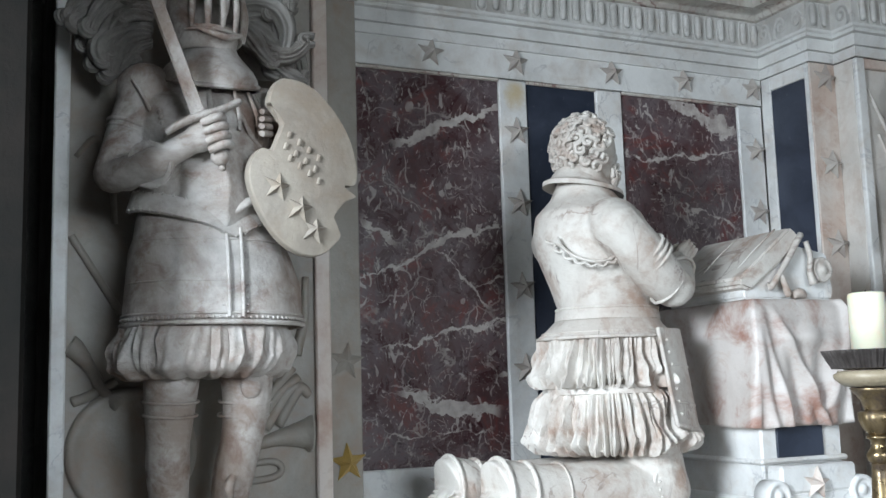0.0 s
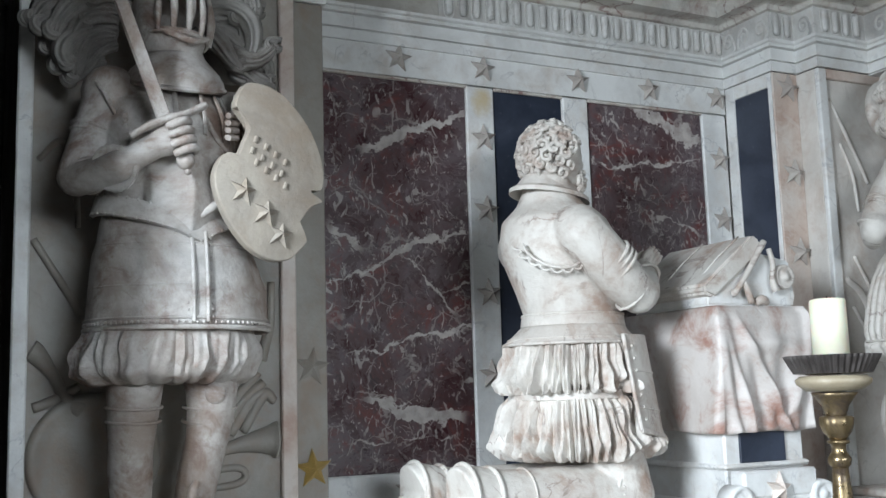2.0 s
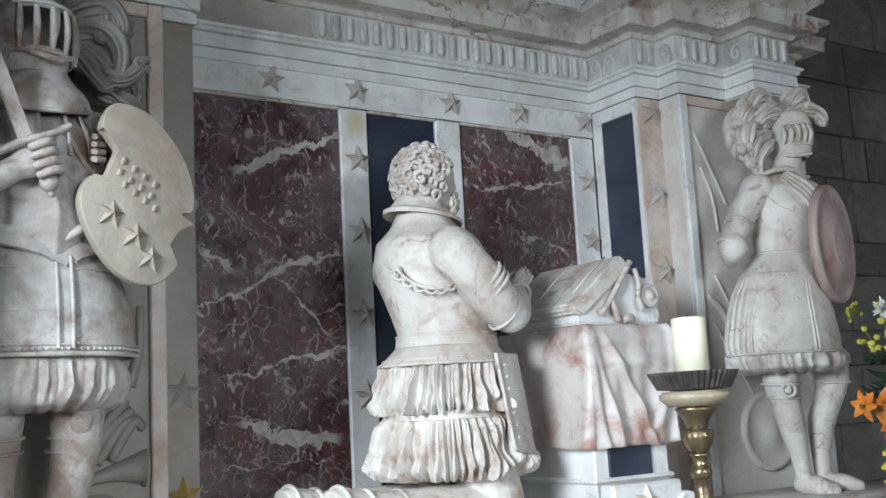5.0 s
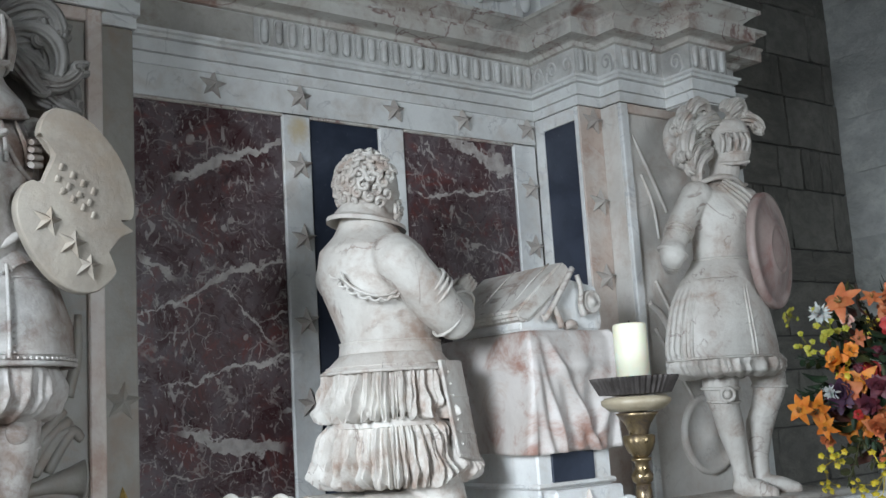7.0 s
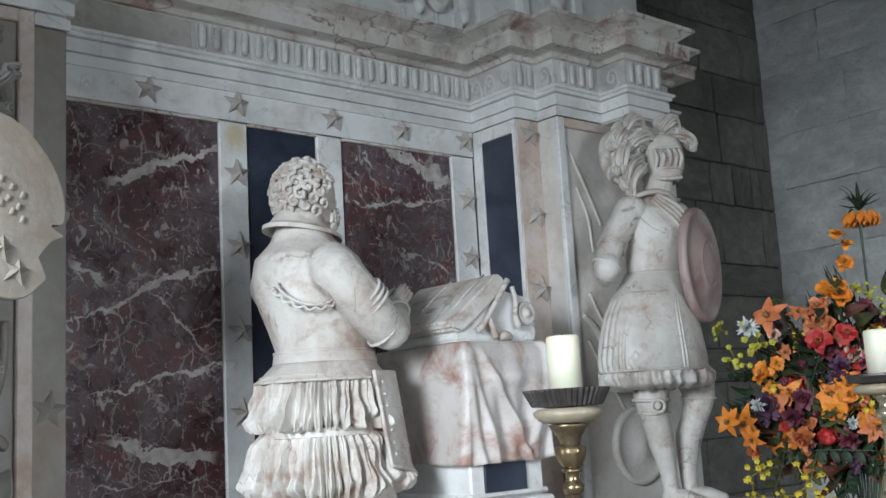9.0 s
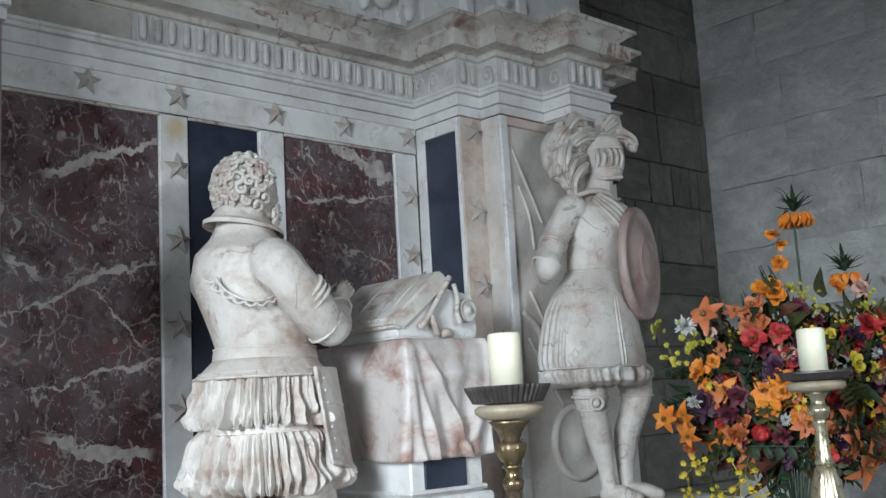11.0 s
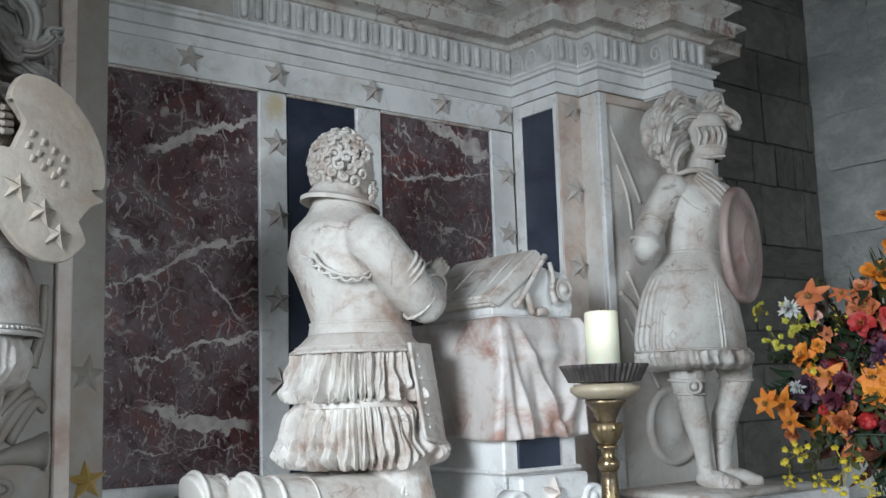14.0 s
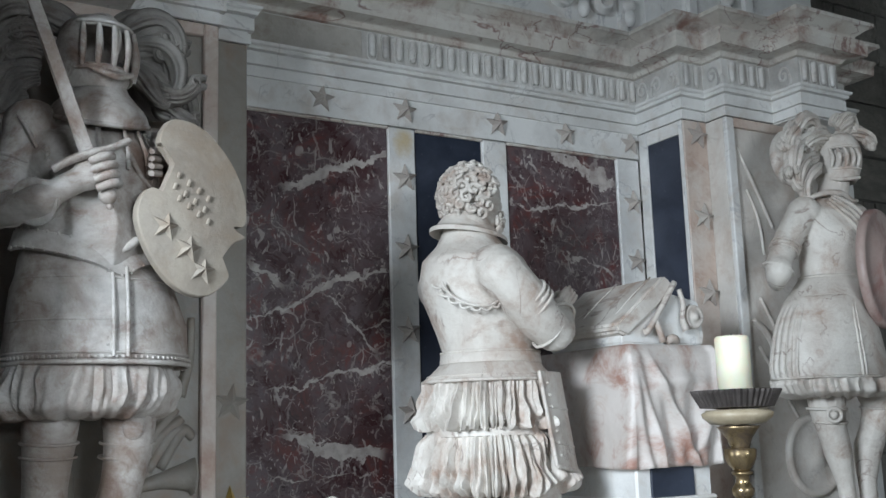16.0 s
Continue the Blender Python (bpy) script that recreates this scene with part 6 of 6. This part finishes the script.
def flower_arrangement():
    C = Vector((3.02, 1.23, 1.675))
    right, back = Vector((0.726, -0.687, 0)), Vector((0.687, 0.726, 0))
    root = thing("flower_arrangement", "large arrangement of orange, yellow and red flowers on a pedestal", "flowers", (C.x, C.y, 0))
    rng = random.Random(14)
    cache = {}

    def place(name, mesh, u, v, w, face=None, size=1.0, roll=None):
        """u to the side, v up, w towards the viewer, in metres from the middle of the bunch."""
        p = right * (u * 1.06) + Vector((0, 0, C.z + v)) - back * w
        ob = new(name, mesh)
        ob.parent = root
        if face is None:
            out = (right * (u * 1.1 + rng.uniform(-0.12, 0.12)) + Vector((0, 0, v * 0.9 + 0.05 + rng.uniform(-0.1, 0.15))) - back * rng.uniform(0.28, 0.5)).normalized()
        else:
            out = face
        q = out.to_track_quat("Z", "Y").to_matrix().to_4x4()
        q1 = 0.98 * rng.uniform(0.85, 1.15)
        ob.matrix_basis = Matrix.Translation(p) @ q @ pose(0, 0, 0, 0, 0, rng.uniform(0, 360) if roll is None else roll) @ Matrix.Diagonal((size * q1, size * q1, size * q1, 1))
        return ob

    def bloom(kind, colour, u, v, w=0.12, size=1.0, face=None):
        size *= 0.82 if kind == "lily" else 1.0
        key = (kind, colour, rng.randrange(2))
        if key not in cache:
            cache[key] = bloom_mesh(kind, colour, len(cache) + 3)
        names = {"lily": "lily", "poppy": "poppy", "carnation": "carnation", "spray": "blossom_spray", "fluff": "white_flower_head", "berries": "berry_sprig", "crown": "crown_imperial"}
        ob = place(names[kind], cache[key], u, v, w, face, size)
        if kind in ("lily", "poppy"):
            if "heart" not in cache:
                b = bmesh.new()
                for i in range(6):
                    tube(b, [(0, 0, 0, 0.0016), (0.005 * math.cos(i), 0.005 * math.sin(i), 0.016, 0.0014), (0.010 * math.cos(i), 0.010 * math.sin(i), 0.026, 0.0028)], 5, 4)
                cache["heart"] = bpy.data.meshes.new("stamen")
                b.to_mesh(cache["heart"])
                b.free()
                cache["heart"].materials.append(STAMEN)
            h = new("stamen", cache["heart"])
            h.parent = ob
        return ob

    up = Vector((0, 0, 1))
    # tall crown imperials with their green tufts and stems
    tuft = leaf_mesh("tuft", LEAF, 1)
    for u, v, stem in ((0.080, 0.507, 0.45), (0.220, 0.293, 0.3)):
        bloom("crown", "orange", u, v, 0.03, 1.2, up)
        place("leaf_tuft", tuft, u, v + 0.012, 0.03, up, 1.35)
        b = bmesh.new()
        p = right * u - back * 0.03
        tube(b, [(p.x, p.y, C.z + v - stem, 0.004), (p.x, p.y, C.z + v, 0.004)], 6, 4)
        part("stem", b, LEAF, root)
    # the blooms that stand out, from the top of the bunch down
    upper = [
        ("poppy", "orange", -0.031, 0.423, 0.60), ("poppy", "orange", 0.007, 0.394, 0.65), ("poppy", "orange", -0.010, 0.329, 0.75), ("poppy", "orange", -0.052, 0.230, 1.24),
        ("spray", "lime", 0.026, 0.248, 0.83), ("spray", "lime", 0.102, 0.180, 0.83), ("spray", "lime", 0.072, 0.217, 0.69), ("lily", "peach", -0.254, 0.171, 1.30),
        ("lily", "peach", -0.163, 0.178, 0.93), ("fluff", "white", -0.322, 0.140, 1.55), ("poppy", "pink", -0.240, 0.113, 0.52), ("spray", "lime", -0.409, 0.143, 0.83),
        ("spray", "lime", -0.299, 0.093, 0.97), ("poppy", "peach", -0.099, 0.139, 1.24), ("poppy", "red", -0.037, 0.101, 0.75), ("poppy", "red", -0.120, 0.083, 0.87),
        ("poppy", "peach", -0.105, 0.192, 0.87), ("carnation", "wine", -0.085, 0.052, 1.45), ("poppy", "orange", 0.151, 0.241, 0.75), ("poppy", "pink", 0.239, 0.236, 0.77),
        ("fluff", "white", 0.300, 0.250, 1.04), ("carnation", "wine", 0.035, 0.172, 1.24),
    ]
    middle = [
        ("spray", "lime", -0.369, 0.034, 0.97), ("poppy", "orange", -0.291, -0.008, 0.99), ("poppy", "orange", -0.245, 0.021, 0.55), ("poppy", "pink", -0.005, 0.036, 0.94),
        ("carnation", "purple", -0.058, -0.007, 1.55), ("poppy", "red", 0.288, 0.134, 0.75), ("carnation", "red", 0.225, 0.103, 1.66), ("carnation", "purple", 0.189, 0.071, 1.55),
        ("spray", "lime", 0.243, 0.172, 0.83), ("poppy", "yellow", 0.283, 0.088, 0.45), ("poppy", "yellow", 0.186, -0.010, 0.82), ("fluff", "white", 0.251, 0.019, 0.95),
        ("spray", "lime", 0.258, -0.042, 0.97), ("poppy", "yellow", 0.125, 0.092, 0.55), ("carnation", "wine", -0.174, -0.092, 1.66), ("carnation", "purple", -0.279, -0.120, 1.86),
        ("fluff", "white", -0.316, -0.106, 0.95), ("poppy", "orange", -0.092, -0.136, 1.12), ("poppy", "orange", -0.049, -0.090, 0.70), ("spray", "yellow", 0.013, -0.114, 0.61),
        ("carnation", "wine", 0.057, -0.048, 1.66), ("carnation", "red", 0.116, -0.108, 1.24),
    ]
    lower = [
        ("lily", "orange", -0.406, -0.152, 0.93), ("lily", "orange", -0.354, -0.155, 1.06), ("lily", "orange", -0.346, -0.210, 0.81), ("poppy", "red", -0.241, -0.179, 0.42),
        ("carnation", "peach", -0.190, -0.215, 1.45), ("berries", "red", -0.115, -0.219, 1.24), ("carnation", "wine", -0.067, -0.222, 1.45), ("berries", "purple", -0.043, -0.302, 0.99),
        ("fluff", "white", -0.036, -0.179, 0.75), ("lily", "peach", 0.032, -0.196, 1.49), ("lily", "peach", 0.151, -0.192, 1.55), ("lily", "peach", 0.159, -0.263, 1.18),
        ("poppy", "yellow", 0.219, -0.126, 0.75), ("lily", "peach", 0.189, -0.337, 1.55), ("lily", "peach", 0.268, -0.151, 1.12), ("poppy", "peach", 0.095, -0.214, 0.75),
        ("spray", "yellow", -0.338, -0.319, 0.97), ("spray", "yellow", -0.355, -0.384, 0.69), ("spray", "yellow", -0.265, -0.401, 0.69), ("spray", "yellow", -0.183, -0.377, 1.10),
        ("spray", "yellow", -0.130, -0.436, 0.69), ("carnation", "peach", -0.327, -0.247, 1.04), ("carnation", "wine", -0.211, -0.146, 1.45),
    ]
    beyond = [("poppy", "red", 0.43, 0.14, 1.0), ("carnation", "red", 0.46, -0.34, 1.2), ("poppy", "orange", 0.50, 0.05, 1.1), ("spray", "yellow", 0.52, -0.06, 1.0), ("poppy", "orange", 0.52, -0.28, 1.1), ("lily", "peach", 0.48, -0.16, 1.2)]
    for kind, colour, u, v, size in upper + middle + lower + beyond:
        bloom(kind, colour, u, v, rng.uniform(0.07, 0.14), size)
    # filler blooms deeper in the bunch
    for i in range(150):
        a, r = rng.uniform(0, 6.283), math.sqrt(rng.random())
        u, v = 0.05 + 0.34 * r * math.cos(a), -0.11 + 0.27 * r * math.sin(a)
        kind, colour = rng.choice((("carnation", "wine"), ("carnation", "purple"), ("poppy", "peach"), ("carnation", "wine"), ("poppy", "orange"), ("lily", "peach"), ("carnation", "purple"), ("lily", "orange"), ("berries", "wine"), ("poppy", "red"), ("spray", "yellow")))
        bloom(kind, colour, u, v, rng.uniform(-0.02, 0.10), rng.uniform(0.7, 1.1))
    # greenery
    leaves = [leaf_mesh("leaf", LEAF, 1), leaf_mesh("leaf", LEAF_OLIVE, 2), leaf_mesh("leaf", LEAF_RUST, 3), leaf_mesh("sprig", LEAF, 4), leaf_mesh("sprig", LEAF_OLIVE, 5)]
    for i in range(430):
        a, r = rng.uniform(0, 6.283), math.sqrt(rng.random())
        u, v = 0.06 + 0.38 * r * math.cos(a), -0.06 + 0.29 * r * math.sin(a)
        out = (right * (math.cos(a) + rng.uniform(-0.5, 0.5)) + Vector((0, 0, math.sin(a) + rng.uniform(-0.4, 0.4))) - back * rng.uniform(0.0, 0.9)).normalized()
        m = rng.choice(leaves)
        place(m.name.split(".")[0], m, u, v, rng.uniform(-0.08, 0.10), out.cross(Vector((rng.random(), rng.random(), rng.random()))).normalized(), rng.uniform(0.8, 1.3))
    # stems, bowl and pedestal
    for i in range(30):
        a = rng.uniform(0, 6.283)
        u, v, w = 0.36 * math.cos(a) * rng.random(), rng.uniform(-0.1, 0.22), rng.uniform(-0.05, 0.08)
        p, q = right * (u * 0.2) + Vector((0, 0, C.z - 0.48)), right * u + Vector((0, 0, C.z + v)) - back * w
        b = bmesh.new()
        tube(b, [(*p, 0.003), (*((p + q) / 2 + Vector((0, 0, 0.04))), 0.003), (*q, 0.0025)], 5, 5)
        part("stem", b, LEAF, root)
    part("bowl", lathe([(0.06, 1.08), (0.10, 1.085), (0.15, 1.13), (0.17, 1.19), (0.16, 1.20), (0.14, 1.17), (0.001, 1.15)], 36), PAN_WOOD, root, "dark bowl", smooth=True)
    part("pedestal", lathe([(0.16, 0.0), (0.16, 0.06), (0.09, 0.12), (0.06, 0.3), (0.06, 0.9), (0.10, 1.02), (0.13, 1.05), (0.13, 1.08), (0.001, 1.08)], 32), PAN_WOOD, root, "dark turned pedestal", smooth=True)


flower_arrangement()


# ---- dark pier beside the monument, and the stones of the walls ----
# Near-black base colour: the shade on the pier's face is painted in.
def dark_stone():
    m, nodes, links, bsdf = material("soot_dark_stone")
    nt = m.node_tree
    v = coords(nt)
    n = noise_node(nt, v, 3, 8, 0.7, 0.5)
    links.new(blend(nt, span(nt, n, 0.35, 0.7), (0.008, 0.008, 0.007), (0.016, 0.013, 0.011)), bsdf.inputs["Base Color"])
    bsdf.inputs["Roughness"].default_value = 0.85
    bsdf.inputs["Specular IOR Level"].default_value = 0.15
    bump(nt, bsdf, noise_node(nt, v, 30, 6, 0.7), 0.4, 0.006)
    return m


SHADE_STONE = dark_stone()
# The pier gets its shaded look from this colour, not from the lamps.
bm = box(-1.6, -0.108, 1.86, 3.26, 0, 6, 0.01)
tagged(part("wall_pier", bm, SHADE_STONE), "stone pier beside the monument, its shade put into a near-black colour", "pier", kind="structure")


def wall_stones():
    north, east = bpy.data.objects["wall_north"], bpy.data.objects["wall_east"]
    rng = random.Random(8)
    kinds = []
    for i in range(6):
        bm = box(-0.5, 0.5, -0.02, 0.02, -0.5, 0.5)
        bmesh.ops.subdivide_edges(bm, edges=bm.edges[:], cuts=3, use_grid_fill=True)
        for v in bm.verts:
            k = 0.016
            v.co += Vector((rng.uniform(-k, k), rng.uniform(-0.004, 0.004), rng.uniform(-k, k)))
        for mat, name in ((STONE, "stone_block"), (LIME, "stone_block")):
            me = bpy.data.meshes.new(name)
            bm.to_mesh(me)
            me.materials.append(mat)
            kinds.append(me)
        bm.free()
    def stone_at(parent, mesh, x, y, z, w, h, turn):
        ob = new("stone_block", mesh)
        ob.parent = parent
        ob.matrix_basis = pose(x, y, z, 0, 0, turn) @ Matrix.Diagonal((w, 1, h, 1))
    z = 0.85
    while z < 4.6:
        h = rng.choice((0.20, 0.27, 0.33, 0.38))
        x = 4.0 + rng.uniform(-0.3, 0)
        while x < 5.93:
            w = min(rng.choice((0.10, 0.24, 0.38, 0.46, 0.55)), 5.93 - x)
            if w > 0.05:
                stone_at(north, kinds[2 * rng.randrange(6)], x + w / 2, 3.262 - rng.uniform(0, 0.012), z + h / 2, w - 0.014, h - 0.014, 0)
            x += w
        z += h
    z = 0.85
    while z < 5.0:
        h = rng.choice((0.30, 0.36, 0.42))
        y = 3.24
        while y > -0.6:
            w = rng.choice((0.45, 0.6, 0.75))
            stone_at(east, kinds[2 * rng.randrange(6) + 1], 5.924 - rng.uniform(0, 0.010), y - w / 2, z + h / 2, w - 0.004, h - 0.004, 90)
            y -= w
        z += h


wall_stones()
